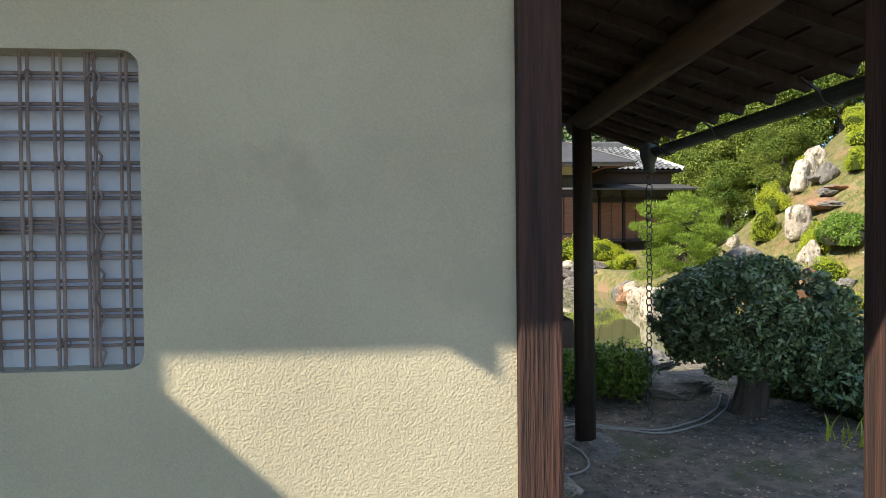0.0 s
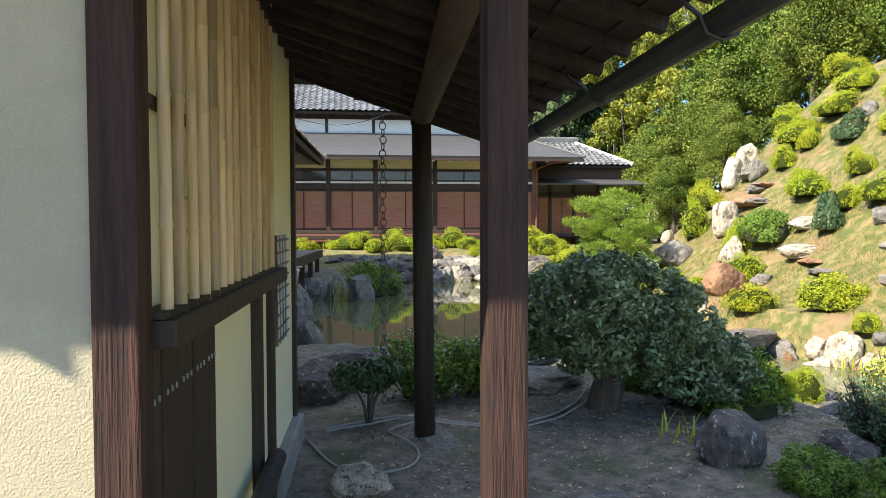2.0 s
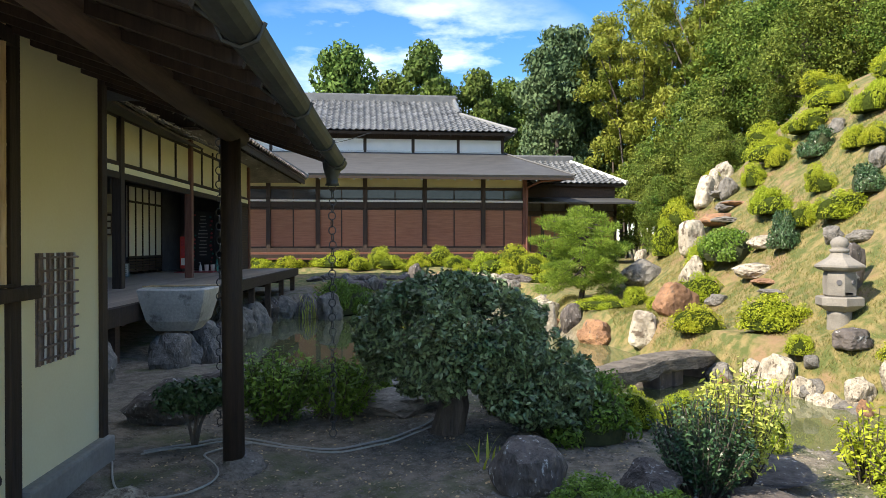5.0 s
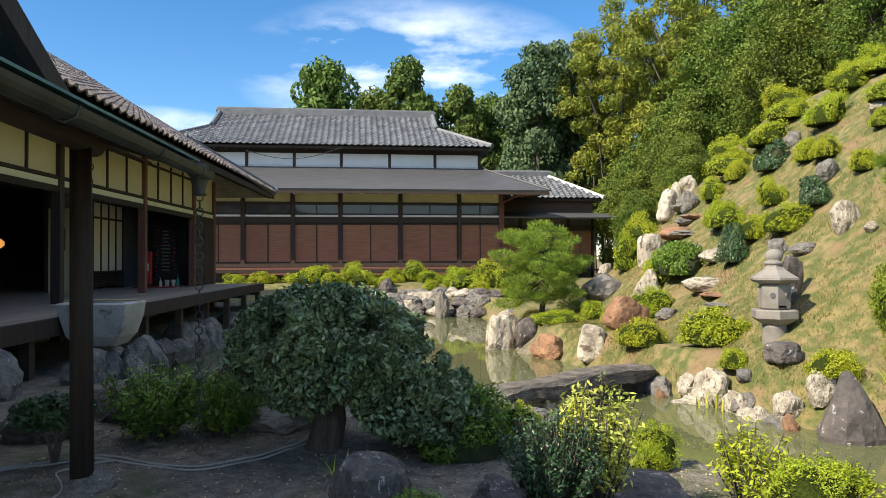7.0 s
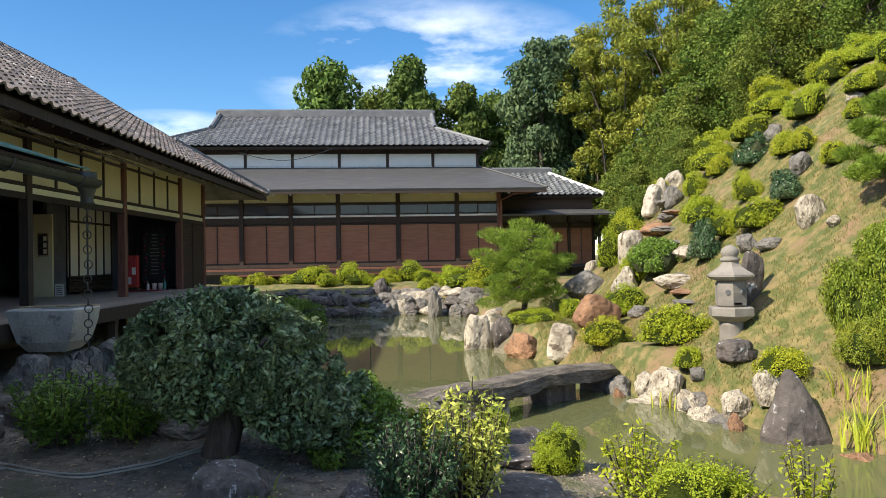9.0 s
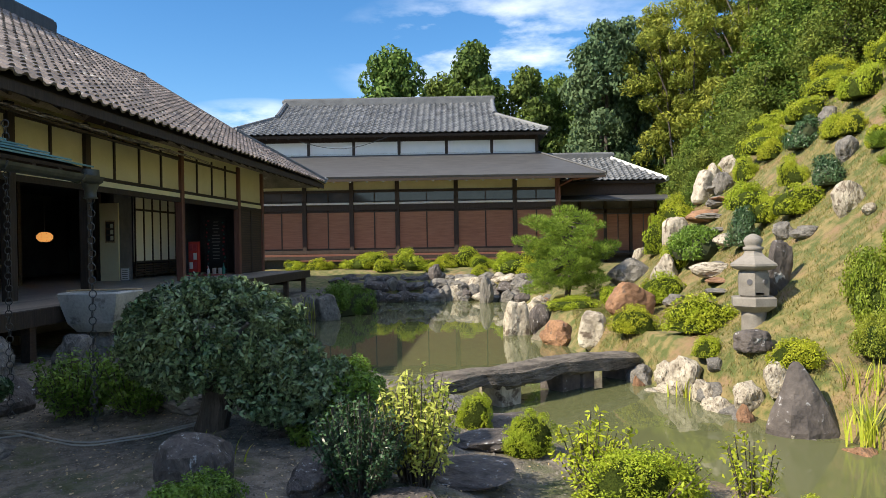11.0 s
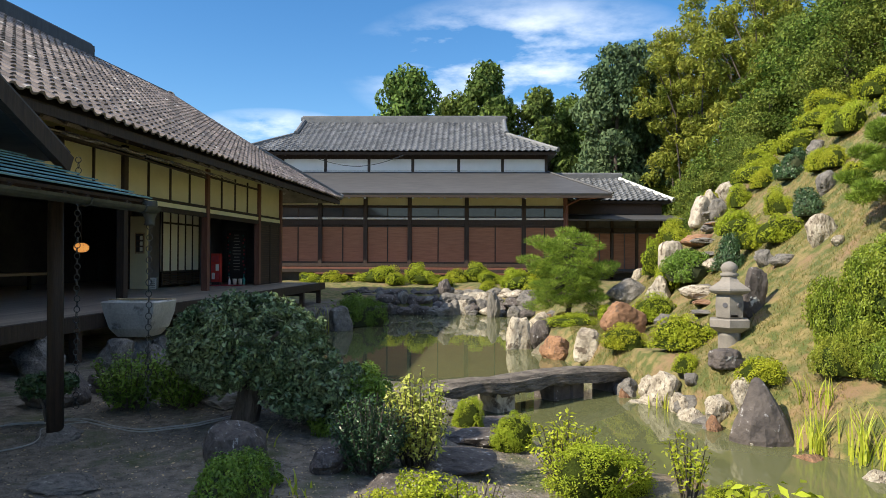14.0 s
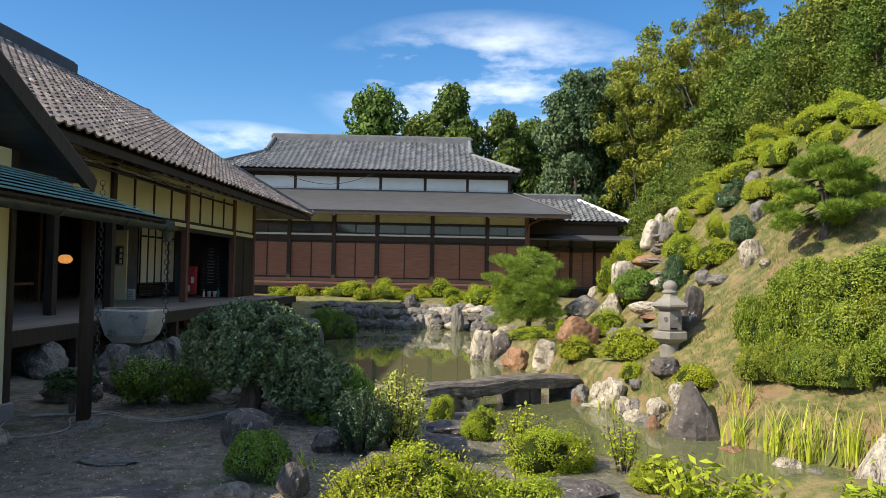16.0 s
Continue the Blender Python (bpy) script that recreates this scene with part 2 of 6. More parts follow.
M_GRASS = material("grass_blades", (0.13, 0.15, 0.035), (0.34, 0.28, 0.105), 0.9, 0.65, 0.0, 20, island=True, vary=0.35, translucent=0.3, spec=0.2)
M_IRIS = material("iris_blades", (0.30, 0.38, 0.03), (0.52, 0.52, 0.07), 3, 0.45, 0.0, 20, island=True, vary=0.3, translucent=0.35)
M_MOSSROCK = material("slab_stone", (0.10, 0.10, 0.10), (0.20, 0.195, 0.185), 3.0, 0.85, 0.8, 14, spots=((0.30, 0.29, 0.27), 6, 0.62), bump_dist=0.02)
M_HOSE = material("grey_hose", (0.28, 0.28, 0.265), (0.38, 0.38, 0.36), 5, 0.5, 0.0)
M_BASIN = material("basin_granite", (0.34, 0.33, 0.31), (0.58, 0.56, 0.52), 2.2, 0.85, 0.8, 30, spots=((0.20, 0.19, 0.18), 3.0, 0.60), bump_dist=0.015)
M_OLDWOOD = material("bleached_old_boards", (0.10, 0.085, 0.075), (0.34, 0.29, 0.25), 2.0, 0.85, 0.8, 14, stretch=(9, 9, 1), vary=0.45, bump_dist=0.01)
M_CEMENT = material("grey_footing", (0.22, 0.21, 0.20), (0.33, 0.32, 0.30), 3, 0.9, 0.5, 30)
M_GLASSD = material("dark_window_glass", (0.03, 0.035, 0.04), (0.05, 0.055, 0.06), 2, 0.08, 0.0)
M_RED = material("red_box", (0.45, 0.03, 0.025), (0.55, 0.05, 0.04), 3, 0.5, 0.0)
M_POSTER = material("poster_black", (0.015, 0.015, 0.02), (0.025, 0.025, 0.03), 3, 0.4, 0.0)
M_TEALP = material("poster_teal", (0.02, 0.16, 0.15), (0.03, 0.24, 0.2), 6, 0.5, 0.0)


def ground_material():
    m = bpy.data.materials.new("garden_ground")
    m.use_nodes = True
    n, l = m.node_tree.nodes, m.node_tree.links
    bsdf = n["Principled BSDF"]
    geo = n.new("ShaderNodeNewGeometry")
    sep = n.new("ShaderNodeSeparateXYZ")
    l.new(geo.outputs["Position"], sep.inputs[0])

    def noise_of(scale, detail=6, rough=0.6):
        t = n.new("ShaderNodeTexNoise")
        t.inputs["Scale"].default_value, t.inputs["Detail"].default_value, t.inputs["Roughness"].default_value = scale, detail, rough
        l.new(geo.outputs["Position"], t.inputs["Vector"])
        return t.outputs["Fac"]

    def ramp(fac, lo, hi):
        r = n.new("ShaderNodeMapRange")
        r.inputs["From Min"].default_value, r.inputs["From Max"].default_value = lo, hi
        l.new(fac, r.inputs["Value"])
        return r.outputs[0]

    def mixed(fac, a, b):
        x = n.new("ShaderNodeMixRGB")
        for k, v in ((1, a), (2, b)):
            if isinstance(v, tuple):
                x.inputs[k].default_value = (*v, 1)
            else:
                l.new(v, x.inputs[k])
        l.new(fac, x.inputs["Fac"])
        return x.outputs[0]

    soil = mixed(ramp(noise_of(9), 0.35, 0.65), (0.090, 0.077, 0.060), (0.25, 0.215, 0.172))
    soil = mixed(ramp(noise_of(70, 3), 0.55, 0.7), soil, (0.30, 0.28, 0.255))
    soil = mixed(ramp(noise_of(1.7), 0.52, 0.66), soil, (0.085, 0.10, 0.04))
    turf = mixed(ramp(noise_of(5.5), 0.42, 0.62), (0.095, 0.115, 0.03), (0.255, 0.20, 0.085))
    turf = mixed(ramp(noise_of(1.3), 0.54, 0.64), turf, (0.25, 0.165, 0.09))
    edge = n.new("ShaderNodeMath")
    edge.operation = "MULTIPLY_ADD"
    edge.inputs[1].default_value, edge.inputs[2].default_value = 1.2, -0.6
    l.new(noise_of(1.3), edge.inputs[0])
    xs = n.new("ShaderNodeMath")
    l.new(sep.outputs["X"], xs.inputs[0])
    l.new(edge.outputs[0], xs.inputs[1])
    side = ramp(xs.outputs[0], 3.9, 4.5)
    far = ramp(sep.outputs["Y"], 17.5, 19.0)
    both = n.new("ShaderNodeMath")
    both.operation = "MAXIMUM"
    l.new(side, both.inputs[0])
    l.new(far, both.inputs[1])
    col = mixed(both.outputs[0], soil, turf)
    l.new(col, bsdf.inputs["Base Color"])
    bsdf.inputs["Roughness"].default_value = 0.95
    bp = n.new("ShaderNodeBump")
    bp.inputs["Strength"].default_value, bp.inputs["Distance"].default_value = 0.9, 0.03
    l.new(noise_of(28, 6), bp.inputs["Height"])
    l.new(bp.outputs[0], bsdf.inputs["Normal"])
    return m


M_GROUND = ground_material()


def water_material():
    m = bpy.data.materials.new("pond_water")
    m.use_nodes = True
    n, l = m.node_tree.nodes, m.node_tree.links
    b = n["Principled BSDF"]
    b.inputs["Base Color"].default_value = (0.118, 0.126, 0.058, 1)
    b.inputs["Roughness"].default_value = 0.02
    b.inputs["IOR"].default_value = 1.33
    tc = n.new("ShaderNodeTexCoord")
    nz = n.new("ShaderNodeTexNoise")
    nz.inputs["Scale"].default_value, nz.inputs["Detail"].default_value = 2.5, 3
    l.new(tc.outputs["Object"], nz.inputs["Vector"])
    bp = n.new("ShaderNodeBump")
    bp.inputs["Strength"].default_value, bp.inputs["Distance"].default_value = 0.06, 0.02
    l.new(nz.outputs["Fac"], bp.inputs["Height"])
    l.new(bp.outputs[0], b.inputs["Normal"])
    return m


M_WATER = water_material()


def lamp_material():
    m = bpy.data.materials.new("lit_paper_lantern")
    m.use_nodes = True
    b = m.node_tree.nodes["Principled BSDF"]
    b.inputs["Base Color"].default_value = (0.8, 0.45, 0.15, 1)
    b.inputs["Emission Color"].default_value = (1.0, 0.42, 0.10, 1)
    b.inputs["Emission Strength"].default_value = 0.4
    return m


M_LAMP = lamp_material()


# ---- building helpers ----
def link_mesh(name, bm, mat, parent=None, label="", smooth=False):
    me = bpy.data.meshes.new(name)
    if not isinstance(bm, bpy.types.Mesh):
        bmesh.ops.recalc_face_normals(bm, faces=bm.faces)
        bm.to_mesh(me)
        bm.free()
    else:
        me = bm
    if mat is not None and not me.materials:
        me.materials.append(mat)
    if smooth:
        me.polygons.foreach_set("use_smooth", [True] * len(me.polygons))
    ob = new(name, me)
    if parent is not None:
        ob.parent = parent
    if label:
        ob["label"] = label
    return ob


def part(name, bm, mat, parent, label="", smooth=False):
    return link_mesh(name, bm, mat, parent, label, smooth)


def thing(name, label, category, group="", kind="", m=None):
    ob = new(name)
    ob.empty_display_size = 0.1
    if m is not None:
        ob.matrix_world = m
    return tagged(ob, label, category, group, kind)


def box(x0, x1, y0, y1, z0, z1, bm=None, bevel=0.0):
    bm = bm or bmesh.new()
    vs = [bm.verts.new((x, y, z)) for x in (x0, x1) for y in (y0, y1) for z in (z0, z1)]
    fs = [bm.faces.new([vs[i] for i in f]) for f in ((0, 1, 3, 2), (4, 6, 7, 5), (0, 4, 5, 1), (2, 3, 7, 6), (0, 2, 6, 4), (1, 5, 7, 3))]
    if bevel:
        edges = {e for f in fs for e in f.edges}
        bmesh.ops.bevel(bm, geom=list(edges), offset=bevel, segments=2, affect="EDGES", profile=0.6)
    return bm


def stick(p, q, r0, r1=None, seg=8, bm=None, wob=0.0):
    """A round bar from p to q, with ends closed."""
    bm = bm or bmesh.new()
    p, q = Vector(p), Vector(q)
    r1 = r0 if r1 is None else r1
    d = (q - p).normalized()
    a = d.orthogonal().normalized()
    b = d.cross(a)
    n = 5 if wob else 2
    rings = []
    for i in range(n):
        f = i / (n - 1)
        c = p.lerp(q, f)
        if wob and 0 < i < n - 1:
            c = c + wob * (a * random.uniform(-1, 1) + b * random.uniform(-1, 1))
        r = r0 + (r1 - r0) * f
        rings.append([bm.verts.new(c + r * (math.cos(k * math.tau / seg) * a + math.sin(k * math.tau / seg) * b)) for k in range(seg)])
    for u, v in zip(rings, rings[1:]):
        for k in range(seg):
            bm.faces.new((u[k], u[(k + 1) % seg], v[(k + 1) % seg], v[k]))
    bm.faces.new(rings[0][::-1])
    bm.faces.new(rings[-1])
    return bm


def tube(points, r, seg=6, bm=None):
    """A bent round bar through the points."""
    bm = bm or bmesh.new()
    pts = [Vector(p) for p in points]
    prev = None
    for i, p in enumerate(pts):
        d = (pts[min(i + 1, len(pts) - 1)] - pts[max(i - 1, 0)]).normalized()
        a = d.cross(Vector((0.31, 0.17, 0.93))).normalized()
        b = d.cross(a)
        ring = [bm.verts.new(p + r * (math.cos(k * math.tau / seg) * a + math.sin(k * math.tau / seg) * b)) for k in range(seg)]
        if prev:
            for k in range(seg):
                bm.faces.new((prev[k], prev[(k + 1) % seg], ring[(k + 1) % seg], ring[k]))
        else:
            bm.faces.new(ring[::-1])
        prev = ring
    bm.faces.new(prev)
    return bm


def beam(p, q, w, h, bm=None, up=(0, 0, 1)):
    """A squared bar from p to q, w wide and h deep."""
    bm = bm or bmesh.new()
    p, q = Vector(p), Vector(q)
    d = (q - p).normalized()
    a = d.cross(Vector(up)).normalized() * (w / 2)
    b = a.cross(d).normalized() * (h / 2)
    u = [bm.verts.new(p + s * a + t * b) for s, t in ((-1, -1), (1, -1), (1, 1), (-1, 1))]
    v = [bm.verts.new(q + s * a + t * b) for s, t in ((-1, -1), (1, -1), (1, 1), (-1, 1))]
    for k in range(4):
        bm.faces.new((u[k], u[(k + 1) % 4], v[(k + 1) % 4], v[k]))
    bm.faces.new(u[::-1])
    bm.faces.new(v)
    return bm


def slab(corners, thick, bm=None):
    """A board whose upper face has these corners."""
    bm = bm or bmesh.new()
    c = [Vector(p) for p in corners]
    n = (c[1] - c[0]).cross(c[2] - c[0]).normalized()
    if n.z < 0:
        n = -n
    top = [bm.verts.new(p) for p in c]
    low = [bm.verts.new(p - n * thick) for p in c]
    bm.faces.new(top)
    bm.faces.new(low[::-1])
    k = len(c)
    for i in range(k):
        bm.faces.new((top[i], top[(i + 1) % k], low[(i + 1) % k], low[i]))
    return bm


def swing(ob, pivot, degrees):
    """Turns an object about an upright axis through pivot."""
    p = Vector((*pivot, 0))
    ob.matrix_basis = Matrix.Translation(p) @ Matrix.Rotation(radians(degrees), 4, "Z") @ Matrix.Translation(-p) @ ob.matrix_basis


# ---- ground and water ----
WATER_Z = -0.54
SHORE = [(9.5, -2.6), (9.3, -0.3), (6.9, 0.9), (6.1, 2.0), (5.55, 3.0), (5.25, 3.8), (4.95, 4.7), (4.7, 5.8), (4.5, 7.2), (4.3, 8.6), (3.75, 9.7), (4.05, 11.2), (4.4, 13.2), (4.75, 15.6), (4.6, 18.0), (3.5, 19.2), (0.6, 19.5), (-1.2, 18.9), (-1.0, 15.5), (-2.6, 13.2), (-2.7, 9.0), (-2.3, 4.9), (-0.8, 4.1), (0.9, 3.8), (1.75, 3.5), (2.5, 3.1), (3.2, 1.9), (4.2, 0.9), (5.2, 0.0), (6.6, -1.2), (8.0, -2.4)]


def shore_distance(x, y):
    """Metres from the pond's edge, negative over the water."""
    best, inside = 1e9, False
    for (x0, y0), (x1, y1) in zip(SHORE, SHORE[1:] + SHORE[:1]):
        dx, dy = x1 - x0, y1 - y0
        f = max(0.0, min(1.0, ((x - x0) * dx + (y - y0) * dy) / (dx * dx + dy * dy)))
        best = min(best, math.hypot(x - x0 - f * dx, y - y0 - f * dy))
        if (y0 > y) != (y1 > y) and x < x0 + (y - y0) * dx / dy:
            inside = not inside
    return -best if inside else best


def smooth(lo, hi, v):
    f = max(0.0, min(1.0, (v - lo) / (hi - lo)))
    return f * f * (3 - 2 * f)


def land(x, y):
    """The height of the land, pond apart."""
    foot = 5.5 + 0.55 * max(0.0, y - 13) + 0.6 * max(0.0, 4.2 - y)
    d = max(0.0, x - foot)
    rise = 0.94 * (d - 0.5 * (1 - math.exp(-d / 0.5)))
    if rise > 5.0:
        rise = 5.0 + (rise - 5.0) * 0.45
    rise = min(rise, 16.0)
    base = 0.05 * smooth(1.5, 4.0, y) * smooth(-2.5, -1.0, x)
    base += 0.40 * smooth(19.0, 23.0, y) - 0.22 * smooth(1.6, 3.0, x) * smooth(5.5, 2.0, y) * smooth(5.5, 4.8, x)
    z = rise + base
    z += 0.05 * noise.noise((x * 0.9, y * 0.9, 0)) + 0.02 * noise.noise((x * 3.1, y * 3.1, 4))
    return z


def ground_height(x, y):
    if -4.5 < x < 12 and -5 < y < 23:
        s = shore_distance(x, y)
        if s < 0:
            return WATER_Z - 0.08 - min(0.5, -s * 0.6)
        bank = smooth(0.0, 0.55, s)
        return (WATER_Z - 0.08) * (1 - bank) + land(x, y) * bank
    return land(x, y)


def make_ground():
    def axis(lo, hi, step):
        mid = list(np.arange(lo, hi + 1e-6, step))
        far, d, left, right = step, step, lo, hi
        before, after = [], []
        while right < 900:
            d *= 1.35
            right += d
            left -= d
            after.append(right)
            before.insert(0, left)
        return before + mid + after
    xs, ys = axis(-6.0, 13.0, 0.16), axis(-6.5, 24.0, 0.18)
    verts = [(x, y, ground_height(x, y)) for y in ys for x in xs]
    w = len(xs)
    faces = [(j * w + i, j * w + i + 1, (j + 1) * w + i + 1, (j + 1) * w + i) for j in range(len(ys) - 1) for i in range(w - 1)]
    me = bpy.data.meshes.new("ground")
    me.from_pydata(verts, [], faces)
    me.polygons.foreach_set("use_smooth", [True] * len(me.polygons))
    me.materials.append(M_GROUND)
    tagged(new("ground", me), "bare earth and dry grassy garden ground round the pond", "ground", kind="structure")


make_ground()
bm = bmesh.new()
cx, cy = 2.0, 8.0
bm.faces.new([bm.verts.new((x + 0.35 * (1 if x > cx else -1), y + 0.35 * (1 if y > cy else -1), WATER_Z)) for x, y in SHORE])
bmesh.ops.triangulate(bm, faces=bm.faces)
tagged(link_mesh("water", bm, M_WATER), "still murky green pond water reflecting the garden", "pond", kind="structure")


# ---- the plastered tea house with its porch ----
tea = thing("tea_house", "plastered tea house with dark timber frame and bamboo lattice", "house")


def wall_with_hole(x0, x1, z0, z1, hx0, hx1, hz0, hz1, radius, thick):
    """A wall in the plane y = 0 (front) to y = thick, pierced by a hole with rounded corners."""
    bm = bmesh.new()
    outer = [(x0, z0), (x1, z0), (x1, z1), (x0, z1)]
    inner = []
    for cxx, czz, a0 in ((hx1 - radius, hz1 - radius, 0), (hx0 + radius, hz1 - radius, 90), (hx0 + radius, hz0 + radius, 180), (hx1 - radius, hz0 + radius, 270)):
        for k in range(6):
            a = radians(a0 + 18 * k)
            inner.append((cxx + radius * math.cos(a), czz + radius * math.sin(a)))
    loops = []
    for pts in (outer, inner):
        vs = [bm.verts.new((x, 0, z)) for x, z in pts]
        loops += [bm.edges.new((vs[i], vs[(i + 1) % len(vs)])) for i in range(len(vs))]
    res = bmesh.ops.triangle_fill(bm, use_beauty=True, use_dissolve=False, edges=loops)
    faces = [f for f in res["geom"] if isinstance(f, bmesh.types.BMFace)]
    ext = bmesh.ops.extrude_face_region(bm, geom=faces)
    for v in ext["geom"]:
        if isinstance(v, bmesh.types.BMVert):
            v.co.y += thick
    return bm


front = part("front_wall", wall_with_hole(-8.0, -1.893, -0.05, 2.62, -3.36, -2.655, 1.085, 1.725, 0.035, 0.11), M_PLASTER, tea, "rough beige plaster wall")
front.location = (0, -2.51, 0)
win = part("window", box(-3.37, -2.645, -2.445, -2.437, 1.07, 1.74), M_PAPER, tea, "papered lattice window")
LX = [-3.33 + 0.0635 * k for k in range(11)]
for k, x in enumerate(LX):
    bm = None
    for o in ((-0.009, 0.0, 0.009) if k % 4 == 1 else (-0.006, 0.006)):
        bm = stick((x + o + random.uniform(-0.003, 0.003), -2.482, 1.075), (x + o + random.uniform(-0.003, 0.003), -2.482, 1.735), 0.0042, 0.0038, 6, bm, 0.0015)
    part("upright_cane", bm, M_VINE, win)
for k in range(10):
    z = 1.135 + 0.0605 * k
    bm = None
    for o in ((-0.015, -0.005, 0.005, 0.015) if k == 4 else (-0.0055, 0.0055)):
        bm = stick((-3.37, -2.473, z + o), (-2.645, -2.473, z + o + random.uniform(-0.002, 0.002)), 0.0043, 0.0038, 6, bm, 0.0015)
    part("cross_cane", bm, M_VINE, win)
    for x in LX[k % 2::2]:
        ring = [(x + 0.013 * math.cos(a), -2.478 - 0.012 * math.sin(a), z + 0.011 * math.sin(a * 1.5 + 0.6)) for a in np.linspace(0, math.tau, 8)]
        if k % 3 == 0:
            part("tie", tube(ring, 0.0022, 4), M_VINE, win)
for x in LX[1::4]:
    pts = [(x + 0.012 + 0.011 * math.sin(s * 2.1), -2.487, 1.09 + 0.64 * s / 24) for s in range(25)]
    part("winding_vine", tube(pts, 0.0028, 5), M_VINE, win)

part("corner_post", box(-1.892, -1.798, -2.535, -2.43, -0.02, 2.6, bevel=0.006), M_POST, tea, "weathered squared corner post")

# side wall, facing the porch
SX = -1.825
before = set(tea.children)
part("side_wall", box(-1.95, SX, -0.56, 0.46, -0.05, 2.6) , M_CREAM, tea, "cream plaster wall")
part("side_wall", box(-1.95, SX - 0.012, -2.43, -0.62, 1.12, 2.6), M_CREAM, tea, "cream plaster wall behind bamboo")
part("lower_panel", box(-1.95, SX - 0.01, -1.70, -0.98, 0.05, 1.085), M_CREAM, tea, "cream plaster panel")
for k in range(5):
    y = -2.43 + 0.146 * k
    b = part("board", box(-1.95, SX + 0.004 * (k % 2), y + 0.002, y + 0.143, 0.0, 1.085, bevel=0.003), M_DARK, tea)
    for z in (0.30, 0.95):
        for o in (0.03, 0.07, 0.11):
            part("nail", box(SX + 0.003, SX + 0.008, y + o, y + o + 0.003, z, z + 0.014), M_HOSE, b)
part("post", box(-1.96, -1.80, -0.985, -0.865, -0.03, 1.10, bevel=0.005), M_DARK, tea)
part("post", box(-1.96, -1.795, -0.62, -0.525, -0.03, 2.5, bevel=0.005), M_DARK, tea)
part("post", box(-1.96, -1.80, 0.43, 0.51, -0.03, 2.6, bevel=0.005), M_DARK, tea)
part("gap_strip", box(-1.95, SX, -0.865, -0.62, 0.05, 1.085), M_CREAM, tea, "narrow plaster strip")
part("sill", box(-1.87, -1.745, -2.43, -0.43, 1.09, 1.155, bevel=0.008), M_DARK, tea, "dark timber sill")
part("rail", box(-1.825, -1.806, -2.43, -0.60, 1.63, 1.655), M_DARK, tea)
part("top_rail", box(-1.87, -1.765, -2.43, -0.60, 2.27, 2.34), M_DARK, tea)
lat = part("bamboo_lattice", box(-1.85, -1.77, -2.43, -0.62, 1.157, 1.172), M_DARK, tea, "upright bamboo poles")
for k in range(15):
    y = -2.36 + 0.118 * k + random.uniform(-0.012, 0.012)
    r = random.uniform(0.0135, 0.018)
    bm = bmesh.new()
    zs, seg = [1.15], 9
    while zs[-1] < 2.34:
        zs.append(zs[-1] + random.uniform(0.17, 0.30))
    lean = random.uniform(-0.012, 0.012)
    prev = None
    for z in zs:
        for dz, rr in ((-0.008, r), (-0.003, r * 1.14), (0.003, r * 1.14), (0.008, r)):
            ring = [bm.verts.new((-1.787 + rr * math.cos(a * math.tau / seg), y + lean * (z - 1.15) + rr * math.sin(a * math.tau / seg), z + dz)) for a in range(seg)]
            if prev:
                for a in range(seg):
                    bm.faces.new((prev[a], prev[(a + 1) % seg], ring[(a + 1) % seg], ring[a]))
            prev = ring
    bm.faces.new(prev)
    part("bamboo_pole", bm, M_BAMBOO, lat, smooth=True)
part("footing", box(-2.0, -1.76, -0.52, 0.52, -0.1, 0.17, bevel=0.02), M_CEMENT, tea, "grey cement footing")
part("guard_rail", stick((-1.745, -2.4, 0.30), (-1.745, -0.87, 0.34), 0.036, 0.04, 10), M_DARK, tea, "round dark guard rail")
win2 = part("window", box(SX + 0.001, SX + 0.004, -0.34, 0.10, 0.735, 1.31), M_VINE, tea, "small lattice window in the side wall")
for k in range(8):
    part("upright_cane", stick((SX + 0.012, -0.32 + 0.057 * k, 0.735), (SX + 0.012, -0.32 + 0.057 * k, 1.31), 0.006, 0.006, 6, None, 0.003), M_RAILW if k % 2 else M_VINE, win2)
for k in range(9):
    part("cross_cane", stick((SX + 0.02, -0.345, 0.765 + 0.065 * k), (SX + 0.02, 0.105, 0.765 + 0.065 * k), 0.006, 0.006, 6, None, 0.003), M_VINE, win2)
for o in set(tea.children) - before:
    swing(o, (-1.80, -2.43), -2.4)
part("back_wall", box(-8.0, -1.91, 0.46, 0.56, -0.05, 2.6), M_CREAM, tea)

# the main roof of the tea house: its ridge runs across, its gable faces the pond
RIDGE_Y, RIDGE_Z = -1.02, 3.46
roof = part("roof", slab([(-9, 1.14, 2.45), (-1.24, 1.14, 2.45), (-1.24, RIDGE_Y, RIDGE_Z), (-9, RIDGE_Y, RIDGE_Z)], 0.10), M_METAL, tea, "dark gabled roof")
part("roof_slope", slab([(-9, RIDGE_Y, RIDGE_Z), (-1.24, RIDGE_Y, RIDGE_Z), (-1.24, -3.21, 2.42), (-9, -3.21, 2.42)], 0.10), M_METAL, roof)
part("barge_board", slab([(-1.30, 1.16, 2.40), (-1.22, 1.16, 2.40), (-1.22, RIDGE_Y, 3.42), (-1.30, RIDGE_Y, 3.42)], 0.16), M_DARK, roof)
part("barge_board", slab([(-1.30, -3.19, 2.38), (-1.22, -3.19, 2.38), (-1.22, RIDGE_Y, 3.42), (-1.30, RIDGE_Y, 3.42)], 0.16), M_DARK, roof)
part("ridge_cap", box(-9, -1.2, RIDGE_Y - 0.12, RIDGE_Y + 0.12, RIDGE_Z - 0.03, RIDGE_Z + 0.12, bevel=0.03), M_METAL, roof)
